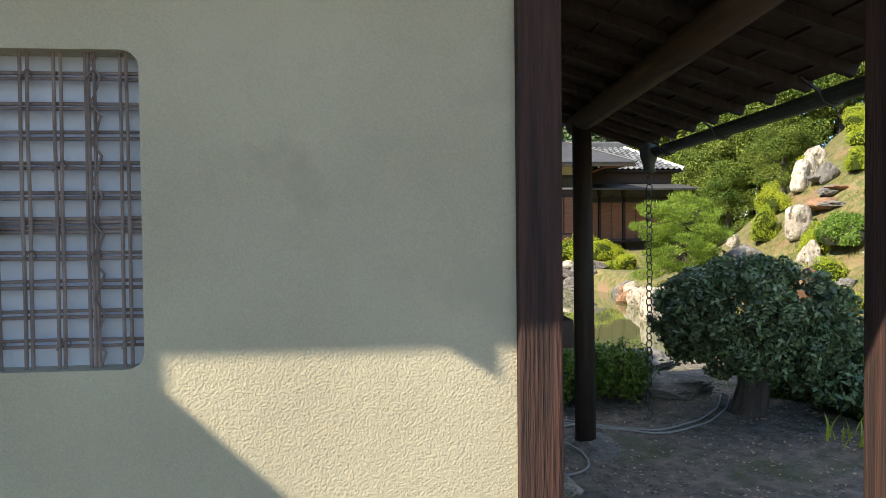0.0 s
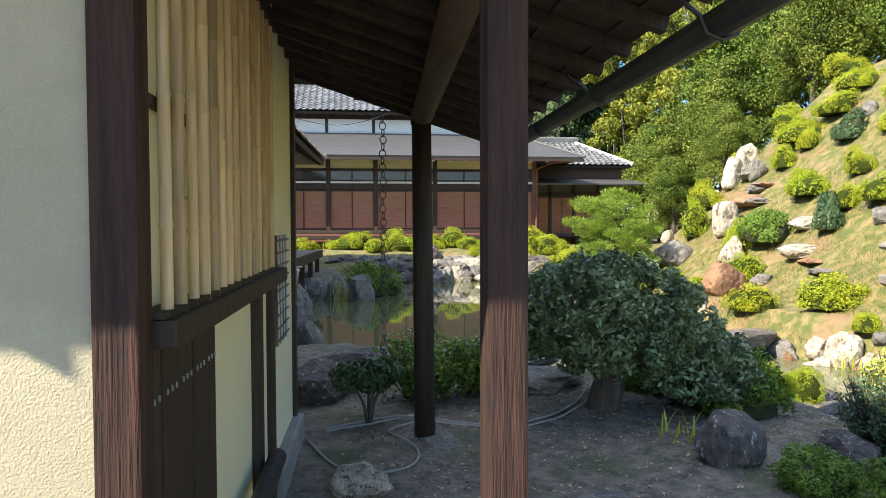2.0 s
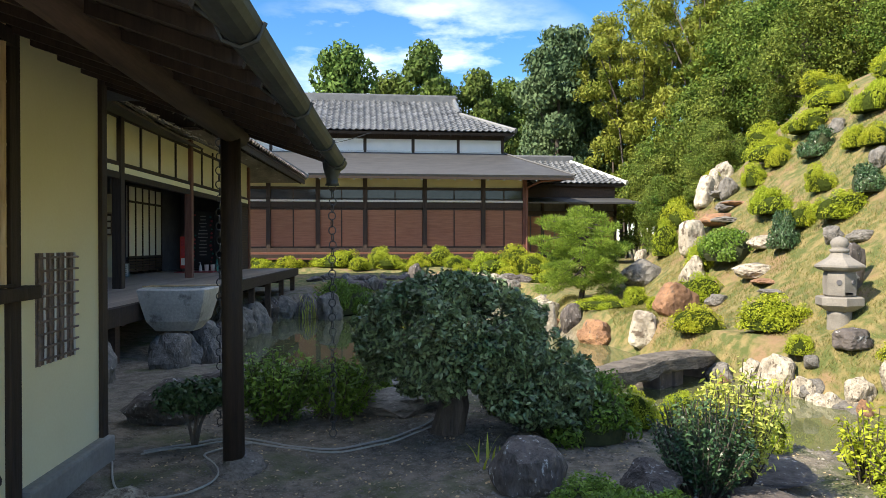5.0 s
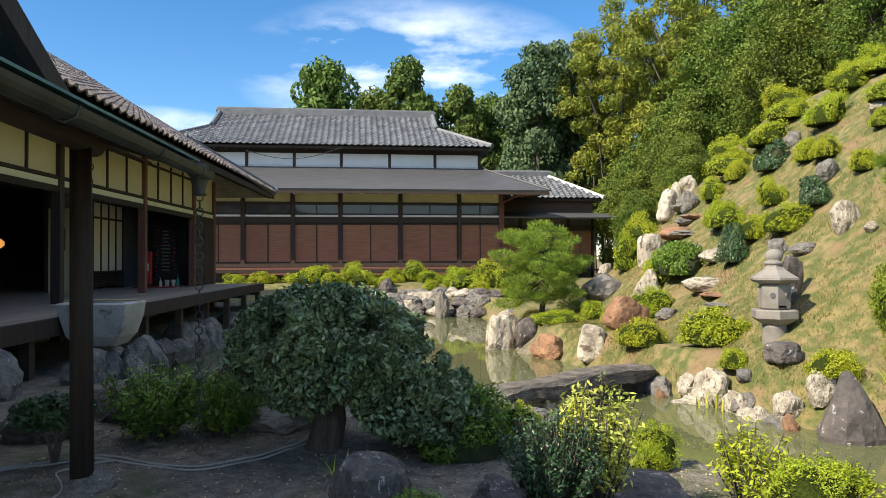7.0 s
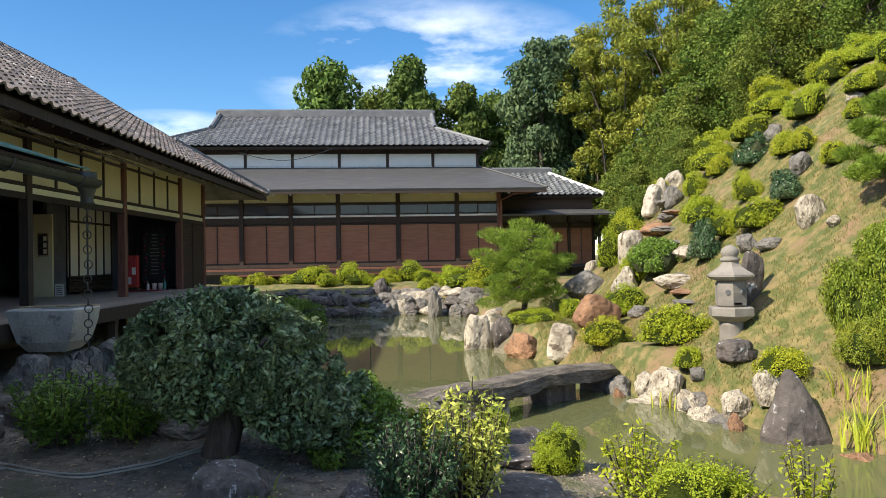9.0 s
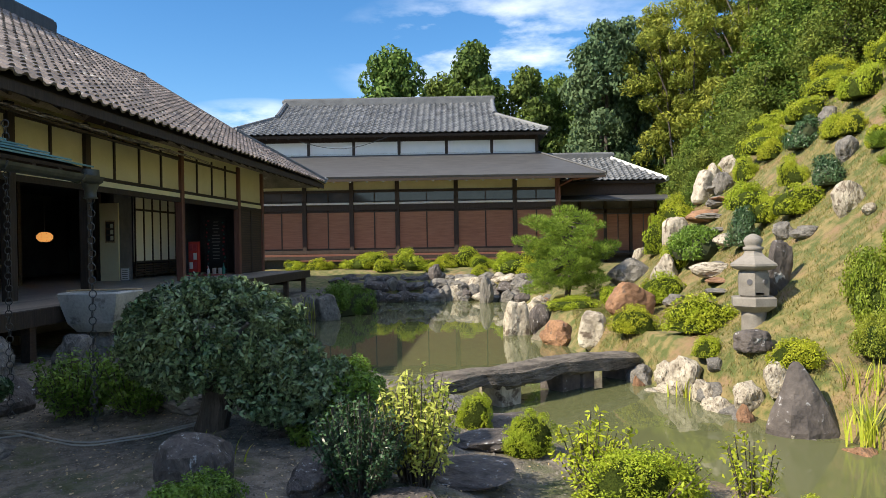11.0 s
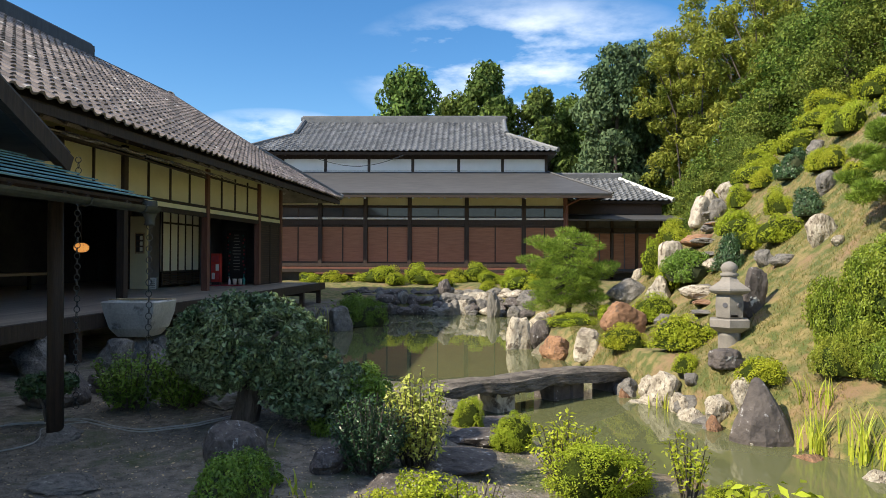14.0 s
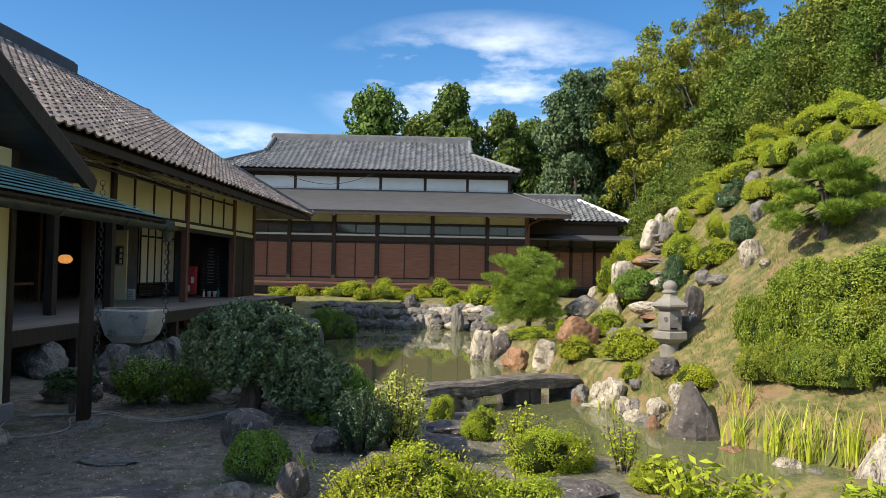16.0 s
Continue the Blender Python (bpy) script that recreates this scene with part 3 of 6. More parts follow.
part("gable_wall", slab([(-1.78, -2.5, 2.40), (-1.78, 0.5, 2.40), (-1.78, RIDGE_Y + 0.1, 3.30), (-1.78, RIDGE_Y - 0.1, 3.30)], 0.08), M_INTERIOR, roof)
for x in (-3.30, -3.985):
    part("gutter_bracket", slab([(x - 0.11, -3.205, 2.415), (x - 0.01, -3.205, 2.415), (x, -3.20, 2.345)], 0.01), M_DARK, roof)
# the neighbouring entrance roof that shades the wall's left end
part("entrance_roof", box(-9, -4.07, -7.5, -3.19, 2.33, 2.42), M_METAL, tea, "deep entrance roof")

# the porch
porch = thing("porch", "open porch with weathered posts under a copper roof", "porch")


def porch_z(x):
    return 1.905 + 0.33 * (-0.33 - x)


part("post", box(-1.080, -0.987, -2.557, -2.464, 0.0, 2.12, bevel=0.012), M_POST, porch, "squared weathered porch post")
part("post", stick((-0.885, 0.33, 0.02), (-0.90, 0.33, 2.02), 0.066, 0.060, 14), M_DARK, porch, "round dark porch post", smooth=True)
part("eave_beam", stick((-1.06, -2.9, 2.10), (-0.885, 0.52, 2.03), 0.068, 0.066, 12), M_BEAM, porch, "round brown eave beam", smooth=True)
croof = part("porch_roof", slab([(-1.80, 0.80, porch_z(-1.80) + 0.06), (-0.335, 0.80, porch_z(-0.335) + 0.06), (-0.335, -2.78, porch_z(-0.335) + 0.06), (-1.80, -2.78, porch_z(-1.80) + 0.06)], 0.022), M_DARK, porch, "boarded porch roof")
for k in range(9):
    xa, xb = -0.325 - 0.168 * k, -0.325 - 0.168 * (k + 1) - 0.01
    if xb < -1.8:
        break
    part("copper_sheet", slab([(xa, 0.83, porch_z(xa) + 0.095), (xb, 0.83, porch_z(xb) + 0.070), (xb, -2.80, porch_z(xb) + 0.070), (xa, -2.80, porch_z(xa) + 0.095)], 0.012), M_COPPER, croof)
for k in range(13):
    y = 0.72 - 0.285 * k
    part("rafter", beam((-1.78, y, porch_z(-1.78) + 0.012), (-0.345, y, porch_z(-0.345) + 0.012), 0.036, 0.042), M_DARK, croof)
for k in range(8):
    x = -0.42 - 0.185 * k
    part("batten", beam((x, 0.79, porch_z(x) + 0.036), (x, -2.77, porch_z(x) + 0.036), 0.022, 0.012), M_DARK, croof)

swing(croof, (-0.30, 0.74), -2.6)
gutter = thing("rain_gutter", "tarnished copper rain gutter along the porch eave", "gutter")
bm = bmesh.new()
prev = None
for y in (-2.85, 0.76):
    ring = [bm.verts.new((-0.262 + 0.055 * math.cos(a), y, 1.905 + 0.055 * math.sin(a))) for a in np.linspace(math.pi, math.tau, 9)]
    ring += [bm.verts.new((-0.262 + 0.047 * math.cos(a), y, 1.905 + 0.047 * math.sin(a))) for a in np.linspace(math.tau, math.pi, 9)]
    if prev:
        for k in range(18):
            bm.faces.new((prev[k], prev[(k + 1) % 18], ring[(k + 1) % 18], ring[k]))
    prev = ring
part("trough", bm, M_GUTTER, gutter)
for y in (-2.3, -1.3, -0.3, 0.5):
    part("bracket", tube([(-0.202, y, 1.905), (-0.22, y, 1.86), (-0.262, y, 1.843), (-0.305, y, 1.86), (-0.325, y, 1.905), (-0.40, y, 1.96)], 0.007, 6), M_GUTTER, gutter)
bm = bmesh.new()
prev = None
for z, r in ((1.96, 0.062), (1.90, 0.066), (1.85, 0.058), (1.80, 0.040), (1.77, 0.040), (1.75, 0.05), (1.745, 0.0)):
    ring = [bm.verts.new((-0.305 + r * math.cos(a), 0.74 + r * math.sin(a), z)) for a in np.linspace(0, math.tau, 13)[:-1]]
    if prev:
        for k in range(12):
            bm.faces.new((prev[k], prev[(k + 1) % 12], ring[(k + 1) % 12], ring[k]))
    prev = ring
part("rain_hopper", bm, M_GUTTER, gutter, "flared copper hopper", smooth=True)
swing(gutter, (-0.30, 0.74), -2.6)


def ring_mesh(name, R, r, nu=12, nv=5):
    vs = [((R + r * math.cos(v)) * math.cos(u), r * math.sin(v), (R * 1.15 + r * math.cos(v)) * math.sin(u)) for u in np.linspace(0, math.tau, nu + 1)[:-1] for v in np.linspace(0, math.tau, nv + 1)[:-1]]
    fs = [(i * nv + j, ((i + 1) % nu) * nv + j, ((i + 1) % nu) * nv + (j + 1) % nv, i * nv + (j + 1) % nv) for i in range(nu) for j in range(nv)]
    me = bpy.data.meshes.new(name)
    me.from_pydata(vs, [], fs)
    me.polygons.foreach_set("use_smooth", [True] * len(fs))
    me.materials.append(M_CHAIN)
    return me


LINK = ring_mesh("chain_link", 0.024, 0.0042)
for cx_, cy_, top, low in ((-0.305, 0.74, 1.74, 0.06), (-1.10, 1.02, 2.36, 0.10)):
    ch = thing("rain_chain", "iron rain chain of round links hanging from the eave", "rain chain", group="rain chains", m=Matrix.Translation((cx_, cy_, 0)))
    k, z = 0, top
    while z > low:
        o = new("chain_link", LINK)
        o.parent = ch
        o.location = (0.003 * math.sin(k), 0, z)
        o.rotation_euler = (0, 0, (k % 2) * math.pi / 2 + 0.3)
        k += 1
        z -= 0.049


# ---- tiled roofs ----
def tile_mesh(name, w, h, mat):
    """One curved pan tile: x along the eave, y up the slope."""
    prof = [(0.0, 0.012), (0.25 * w, -0.012), (0.5 * w, 0.0), (0.64 * w, 0.038), (0.84 * w, 0.046), (1.02 * w, 0.014)]
    vs = [(x, -0.02, z + 0.030) for x, z in prof] + [(x, h, z + 0.002) for x, z in prof] + [(x, -0.02, z - 0.004) for x, z in prof]
    k = len(prof)
    fs = [(i, i + 1, k + i + 1, k + i) for i in range(k - 1)] + [(2 * k + i, 2 * k + i + 1, i + 1, i) for i in range(k - 1)]
    me = bpy.data.meshes.new(name)
    me.from_pydata(vs, [], fs)
    me.materials.append(mat)
    return me


def tile_roof(parent, origin, along, up, cols, rows, w, h, covers, near, mat, mat_field):
    """Tiles laid on a plane. covers(s, r): whether the roof reaches there, in metres; near(s, r): whether a tile there is a piece of its own."""
    a, u = Vector(along).normalized(), Vector(up).normalized()
    nrm = a.cross(u).normalized()
    base = Matrix((a, u, nrm)).transposed().to_4x4()
    base.translation = origin
    me = tile_mesh("tile", w, h, mat)
    co = [v.co.copy() for v in me.vertices]
    fs = [tuple(p.vertices) for p in me.polygons]
    V, F = [], []
    for r in range(rows):
        for c in range(cols):
            s, t = c * w, r * h
            if not covers(s + w / 2, t + h / 2):
                continue
            j = Matrix.Translation((s + random.uniform(-0.006, 0.006), t + random.uniform(-0.008, 0.008), random.uniform(0, 0.007))) @ Matrix.Rotation(random.uniform(-0.02, 0.02), 4, "Z") @ Matrix.Rotation(random.uniform(-0.02, 0.02), 4, "X")
            if near(s, t):
                o = new("tile", me)
                o.parent = parent
                o.matrix_local = base @ j
            else:
                m, k = base @ j, len(V)
                V += [m @ v for v in co]
                F += [tuple(i + k for i in f) for f in fs]
    if V:
        field = bpy.data.meshes.new("tile_field")
        field.from_pydata(V, [], F)
        field.materials.append(mat_field)
        part("tile_field", field, None, parent)["kind"] = "stuff"


def ridge(p, q, parent, mat, w=0.22, h=0.22, cap=0.07):
    rd = part("ridge", beam(Vector(p) + Vector((0, 0, h / 2)), Vector(q) + Vector((0, 0, h / 2)), w, h), mat, parent)
    part("ridge_cap", stick(Vector(p) + Vector((0, 0, h)), Vector(q) + Vector((0, 0, h)), cap, cap, 8), mat, rd)
    for e in (p, q):
        part("end_tile", stick(Vector(e) + Vector((0, 0, h * 0.75)), Vector(e) + Vector((0, 0, h * 0.75)) + (Vector(e) - Vector(q if e is p else p)).normalized() * 0.07, 0.12, 0.12, 12), mat, rd)
    return rd


# ---- the long hall beside the pond (local x outwards, local y along it) ----
HALL = Matrix.Translation((-3.75, 11.4, 0)) @ Matrix.Rotation(-math.atan(0.064), 4, "Z")
hall = thing("temple_hall", "long dark timber temple hall with open veranda and old tiled roof", "temple hall", m=HALL)
FL = 0.64
POSTS = (-9.3, -5.6, -3.66, 0.0, 3.5, 5.42)
for y in POSTS:
    part("post", box(-0.08, 0.07, y - 0.075, y + 0.075, 0.0, 3.55, bevel=0.008), M_REDWOOD if y > -1 else M_DARK, hall)
part("lintel", box(-0.07, 0.05, -9.3, 5.42, 2.40, 2.50), M_DARK, hall)
part("white_lintel_band", box(-0.05, 0.035, -9.3, 5.42, 2.505, 2.60), M_CREAM, hall, "cream band above the lintel")
part("upper_rail", box(-0.06, 0.045, -9.3, 5.42, 2.61, 2.665), M_DARK, hall)
part("upper_wall", box(-0.05, 0.0, -9.3, 5.42, 2.67, 3.60), M_CREAM_PANEL, hall, "cream plaster upper wall")
for a, b in zip(POSTS, POSTS[1:]):
    nn = 4 if b - a > 3 else 2
    if b > 5:
        continue
    for k in range(1, nn):
        part("stud", box(-0.05, 0.03, a + (b - a) * k / nn - 0.025, a + (b - a) * k / nn + 0.025, 2.67, 3.5), M_DARK, hall)
part("end_wall", box(-0.05, 0.01, 3.57, 5.35, 2.45, 2.66), M_CREAM, hall)
sh = part("shutter", box(-0.04, 0.02, 3.57, 5.35, FL, 2.40), M_DARK, hall, "slatted wooden shutters")
for k in range(26):
    part("slat", box(0.021, 0.034, 3.60, 5.32, FL + 0.04 + 0.066 * k, FL + 0.075 + 0.066 * k), M_BEAM, sh)
part("mullion", box(0.02, 0.05, 4.42, 4.50, FL, 2.40), M_DARK, sh)
# veranda floor boards run along the hall
ver = part("veranda", box(-0.4, 1.36, -9.3, 5.6, FL - 0.16, FL - 0.035), M_DARK, hall, "raised plank veranda")
for k in range(11):
    part("plank", box(-0.42 + 0.163 * k, -0.26 + 0.163 * k, -9.3, 5.62, FL - 0.03, FL), M_FLOORW, ver)
part("edge_beam", box(1.32, 1.42, -9.3, 5.65, FL - 0.20, FL + 0.005), M_DARK, ver)
for k in range(9):
    part("floor_post", box(1.22, 1.34, -8.9 + 1.78 * k, -8.78 + 1.78 * k, -0.9, FL - 0.16), M_BEAM, ver)
    part("brace", beam((-0.2, -8.84 + 1.78 * k, FL - 0.26), (1.3, -8.84 + 1.78 * k, FL - 0.26), 0.07, 0.11), M_DARK, ver)
# Dark sheet standing in for the shade beneath the veranda.
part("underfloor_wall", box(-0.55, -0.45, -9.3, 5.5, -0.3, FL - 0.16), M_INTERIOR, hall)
# the dim rooms within, their gloom partly put into the dark wall colour
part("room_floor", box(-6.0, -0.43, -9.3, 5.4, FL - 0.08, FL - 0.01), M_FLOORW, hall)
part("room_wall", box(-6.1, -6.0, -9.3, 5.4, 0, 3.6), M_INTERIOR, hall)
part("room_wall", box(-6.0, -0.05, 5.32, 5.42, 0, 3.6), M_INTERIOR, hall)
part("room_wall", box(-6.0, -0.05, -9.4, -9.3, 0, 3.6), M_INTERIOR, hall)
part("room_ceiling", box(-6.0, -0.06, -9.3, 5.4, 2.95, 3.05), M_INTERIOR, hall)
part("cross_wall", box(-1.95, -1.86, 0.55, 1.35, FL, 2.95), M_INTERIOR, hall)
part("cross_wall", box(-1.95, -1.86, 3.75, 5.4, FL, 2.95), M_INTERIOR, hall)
sj = part("shoji", box(-1.88, -1.84, 1.45, 3.68, 1.05, 2.72), M_SHOJI, hall, "pale papered sliding screens")
for k in range(6):
    part("stile", box(-1.84, -1.815, 1.43 + 0.44 * k, 1.47 + 0.44 * k, 0.66, 2.74), M_DARK, sj)
for z in (2.70, 2.32, 1.02):
    part("rail", box(-1.84, -1.812, 1.43, 3.68, z, z + 0.05), M_DARK, sj)
for k in range(5):
    part("skirting_slat", box(-1.87, -1.82, 1.45, 3.68, 0.70 + 0.062 * k, 0.74 + 0.062 * k), M_BEAM, sj)

# roof of the long hall
EV, EZ, RV, RZ = 1.22, 3.52, -4.0, 6.78
U0, U1, UE = -14.0, 6.1, 8.35
hr = part("roof", slab([(EV, U0, EZ - 0.06), (EV, UE, EZ - 0.06), (-0.95, U1, EZ + 1.30), (-0.95, U0, EZ + 1.30)], 0.12), M_DARK, hall, "old tiled hip-and-gable roof")
part("roof_slope", slab([(-0.95, U0, EZ + 1.30), (-0.95, U1, EZ + 1.30), (RV, U1, RZ - 0.06), (RV, U0, RZ - 0.06)], 0.12), M_DARK, hr)
part("back_slope", slab([(RV, U0, RZ - 0.06), (RV, U1, RZ - 0.06), (-9.2, U1, EZ), (-9.2, U0, EZ)], 0.12), M_OTILE, hr)
part("hip_slope", slab([(EV, UE, EZ - 0.06), (-9.2, UE, EZ - 0.06), (-7.0, U1, EZ + 1.30), (-0.95, U1, EZ + 1.30)], 0.12), M_OTILE, hr)
part("gable", slab([(-0.95, U1, EZ + 1.30), (-7.0, U1, EZ + 1.30), (RV, U1, RZ - 0.06)], 0.08), M_DARK, hr)
for k in range(34):
    y = -9.2 + 0.52 * k
    part("rafter", beam((-0.2, y, EZ + 0.66), (EV - 0.06, y, EZ - 0.20), 0.06, 0.075), M_DARK, hr)
part("eave_board", box(EV - 0.05, EV + 0.0, U0, UE, EZ - 0.20, EZ - 0.08), M_DARK, hr)
L = math.hypot(EV - RV, RZ - EZ)


def hall_covers(s, r):
    y, run = U0 + s, r * (EV - RV) / L
    return y < U1 if run > EV + 0.95 else y < UE - run * (UE - U1) / (EV + 0.95)


tile_roof(hr, (EV + 0.05, U0, EZ), (0, 1, 0), (RV - EV, 0, RZ - EZ), 84, 26, 0.27, 0.238, hall_covers, lambda s, r: 5.4 < s < 13.4 and r < 2.2, M_OTILE, M_OTILE_I)
ridge((RV, U0, RZ - 0.05), (RV, 1.6, RZ - 0.05), hr, M_METAL, 0.30, 0.34, 0.10)
ridge((RV, 1.6, RZ - 0.05), (RV, U1 + 0.05, RZ - 0.05), hr, M_OTILE, 0.2, 0.10, 0.06)
ridge((RV, U1, RZ - 0.05), (-0.95, U1, EZ + 1.32), hr, M_OTILE, 0.2, 0.08, 0.07)
ridge((-0.95, U1, EZ + 1.32), (EV, UE, EZ - 0.02), hr, M_TILE, 0.2, 0.14, 0.07)
# a lower board-covered pent roof hangs under the near eave, broken and sagging
pent = part("pent_roof", slab([(0.88, -7.4, 3.22), (0.80, -1.75, 3.14), (0.05, -1.75, 3.40), (0.05, -7.4, 3.46)], 0.03), M_DARK, hall, "sagging pent roof of weathered boards")
for k in range(34):
    y = -7.4 + 0.17 * k
    sag = -0.012 * k / 34 + random.uniform(-0.02, 0.02)
    part("shingle", slab([(0.90 + random.uniform(0, 0.12), y, 3.225 + sag), (0.90 + random.uniform(0, 0.12), y + 0.16, 3.225 + sag + random.uniform(-0.02, 0.02)), (0.25, y + 0.16, 3.43 + sag), (0.25, y, 3.43 + sag)], 0.018), M_OLDWOOD, pent)
for k in range(16):
    y = -7.2 + 0.40 * k + random.uniform(-0.1, 0.1)
    x = random.uniform(0.72, 0.98)
    part("batten", stick((x, y, 3.235 + 0.3 * (0.9 - x)), (x + random.uniform(-0.08, 0.06), y + random.uniform(0.7, 1.5), 3.215 + 0.3 * (0.9 - x) + random.uniform(-0.05, 0.02)), 0.014, 0.010, 6), M_OLDWOOD, pent)
part("panel_rail", box(-0.05, 0.035, -9.3, 3.5, 3.36, 3.41), M_DARK, hall)

# ---- the hall across the pond ----
back = thing("reception_hall", "two-tiered timber reception hall with reed screens and tiled roof", "temple hall")
FY = 26.0
PX = [-9.9, -7.95, -5.98, -4.0, -1.97, 0.0, 2.525, 5.05, 6.87]
for x in PX:
    part("pillar", box(x - 0.09, x + 0.09, FY - 0.10, FY + 0.08, 0.35, 4.35, bevel=0.01), M_REDWOOD if x > 6 else M_DARK, back)
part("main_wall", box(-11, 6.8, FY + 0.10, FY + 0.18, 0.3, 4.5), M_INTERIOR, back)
for a, b in zip(PX, PX[1:]):
    x0, x1 = a + 0.09, b - 0.09
    mid = (x0 + x1) / 2
    for p, q in ((x0 + 0.01, mid - 0.025), (mid + 0.025, x1 - 0.01)):
        scr = part("reed_screen", box(p, q, FY - 0.01, FY + 0.015, 1.20, 2.84), M_SUDARE, back, "brown reed screen")
        part("frame", box(p, q, FY - 0.02, FY - 0.008, 2.78, 2.84), M_DARK, scr)
        part("frame", box(p, q, FY - 0.02, FY - 0.008, 1.18, 1.24), M_DARK, scr)
        g = part("transom_window", box(p, q, FY + 0.0, FY + 0.02, 3.27, 3.66), M_GLASSD, back, "dark glazed transom")
        part("frame", box(p, q, FY - 0.02, FY + 0.001, 3.63, 3.69), M_DARK, g)
    part("mullion", box(mid - 0.025, mid + 0.025, FY - 0.03, FY + 0.05, 1.16, 3.7), M_DARK, back)
    part("panel", box(x0, x1, FY + 0.0, FY + 0.05, 3.74, 4.35), M_CREAM_PANEL, back, "cream plaster panel")
part("lintel", box(-11, 6.87, FY - 0.07, FY + 0.06, 2.86, 3.10), M_DARK, back)
part("pale_rail", box(-11, 6.80, FY - 0.085, FY + 0.06, 3.12, 3.20), M_RAILW, back, "pale horizontal rail")
part("rail", box(-11, 6.87, FY - 0.06, FY + 0.06, 3.69, 3.745), M_DARK, back)
part("ground_sill", box(-11, 6.95, FY - 0.12, FY + 0.08, 1.02, 1.17), M_DARK, back)
vb = part("veranda", box(-11, 7.0, FY - 1.25, FY - 0.1, 0.93, 1.0), M_REDWOOD, back, "reddish plank veranda")
part("step", box(-3.9, 5.0, FY - 1.62, FY - 1.28, 0.72, 0.78), M_REDWOOD, vb)
part("edge_beam", box(-11, 7.0, FY - 1.27, FY - 1.20, 0.80, 0.925), M_DARK, vb)
for k in range(9):
    part("floor_post", box(-10.5 + 2.1 * k, -10.38 + 2.1 * k, FY - 1.2, FY - 1.08, 0.25, 0.9), M_DARK, vb)
# Another dark sheet for the shade below this floor.
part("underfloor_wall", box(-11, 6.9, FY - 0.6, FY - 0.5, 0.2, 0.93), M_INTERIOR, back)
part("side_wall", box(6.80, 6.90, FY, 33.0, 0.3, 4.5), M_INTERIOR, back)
# lower metal roof
lr = part("lower_roof", slab([(-13, 24.45, 4.17), (8.65, 24.45, 4.17), (6.25, 27.5, 5.42), (-13, 27.5, 5.42)], 0.10), M_METAL, back, "dark sheet metal lower roof")
part("side_slope", slab([(8.65, 24.45, 4.17), (8.65, 33, 4.17), (6.25, 33, 5.42), (6.25, 27.5, 5.42)], 0.10), M_METAL, lr)
part("hip_bar", stick((8.65, 24.45, 4.19), (6.25, 27.5, 5.44), 0.05, 0.05, 8), M_METAL, lr)
part("fascia", box(-13, 8.62, 24.47, 24.52, 3.98, 4.08), M_DARK, lr)
for k in range(24):
    x = -8.6 + 0.68 * k
    part("rafter", beam((x, FY - 0.05, 4.50), (x, 24.55, 4.02), 0.07, 0.09), M_DARK, lr)
    part("rafter_end", box(x - 0.035, x + 0.035, 24.50, 24.56, 3.93, 4.0), M_RAILW, lr)
dp = part("downpipe", tube([(8.1, 24.6, 4.02), (7.3, 24.8, 3.95), (6.92, 25.7, 3.75), (6.92, 25.78, 1.0)], 0.05, 8), M_REDWOOD, back, "reddish copper downpipe")
# clerestory
part("upper_wall", box(-9, 6.2, 27.58, 27.7, 5.3, 6.25), M_DARK, back)
UX = [-8.15, -6.1, -4.09, -2.05, 0.0, 2.14, 4.18, 6.2]
for a, b in zip(UX, UX[1:]):
    part("panel", box(a + 0.07, b - 0.07, 27.54, 27.58, 5.50, 6.02), M_WHITE, back, "white plaster panel")
for x in UX:
    part("pillar", box(x - 0.06, x + 0.06, 27.50, 27.6, 5.35, 6.3), M_DARK, back)
part("rail", box(-9, 6.25, 27.52, 27.6, 5.42, 5.49), M_RAILW, back)
part("upper_side_wall", box(6.15, 6.25, 27.6, 33.5, 4.8, 6.25), M_DARK, back)
# upper tiled roof
ue_y, ue_z, ur_y, ur_z, xl, xr = 26.83, 6.30, 30.88, 8.36, -5.84, 4.41
el, er = -8.05, 6.62
ur = part("upper_roof", slab([(el, ue_y, ue_z - 0.06), (er, ue_y, ue_z - 0.06), (xr, 29.04, 7.36), (xl, 29.04, 7.36)], 0.12), M_DARK, back, "grey tiled hip-and-gable roof")
part("roof_slope", slab([(xl, 29.04, 7.36), (xr, 29.04, 7.36), (xr, ur_y, ur_z - 0.06), (xl, ur_y, ur_z - 0.06)], 0.12), M_DARK, ur)
part("back_slope", slab([(el, 34.9, ue_z), (er, 34.9, ue_z), (xr, ur_y, ur_z - 0.06), (xl, ur_y, ur_z - 0.06)], 0.12), M_TILE, ur)
for sx, ex in ((xr, er), (xl, el)):
    part("side_slope", slab([(ex, ue_y, ue_z - 0.06), (ex, 34.9, ue_z - 0.06), (sx, 32.7, 7.36), (sx, 29.04, 7.36)], 0.12), M_TILE, ur)
    part("gable", slab([(sx, 29.04, 7.36), (sx, 32.7, 7.36), (sx, ur_y, ur_z - 0.06)], 0.08), M_WHITE, ur)
    ridge((sx, ur_y, ur_z), (sx, 29.0, 7.38), ur, M_TILE, 0.2, 0.16, 0.08)
    ridge((sx, 29.04, 7.36), (ex, ue_y, ue_z - 0.02), ur, M_TILE, 0.18, 0.13, 0.07)
part("white_verge", slab([(er + 0.02, ue_y + 0.05, ue_z + 0.06), (er + 0.12, ue_y + 0.2, ue_z + 0.06), (xr + 0.14, 29.15, 7.48), (xr + 0.02, 29.04, 7.48)], 0.03), M_RAILW, ur)
UL = math.hypot(ur_y - ue_y, ur_z - ue_z)


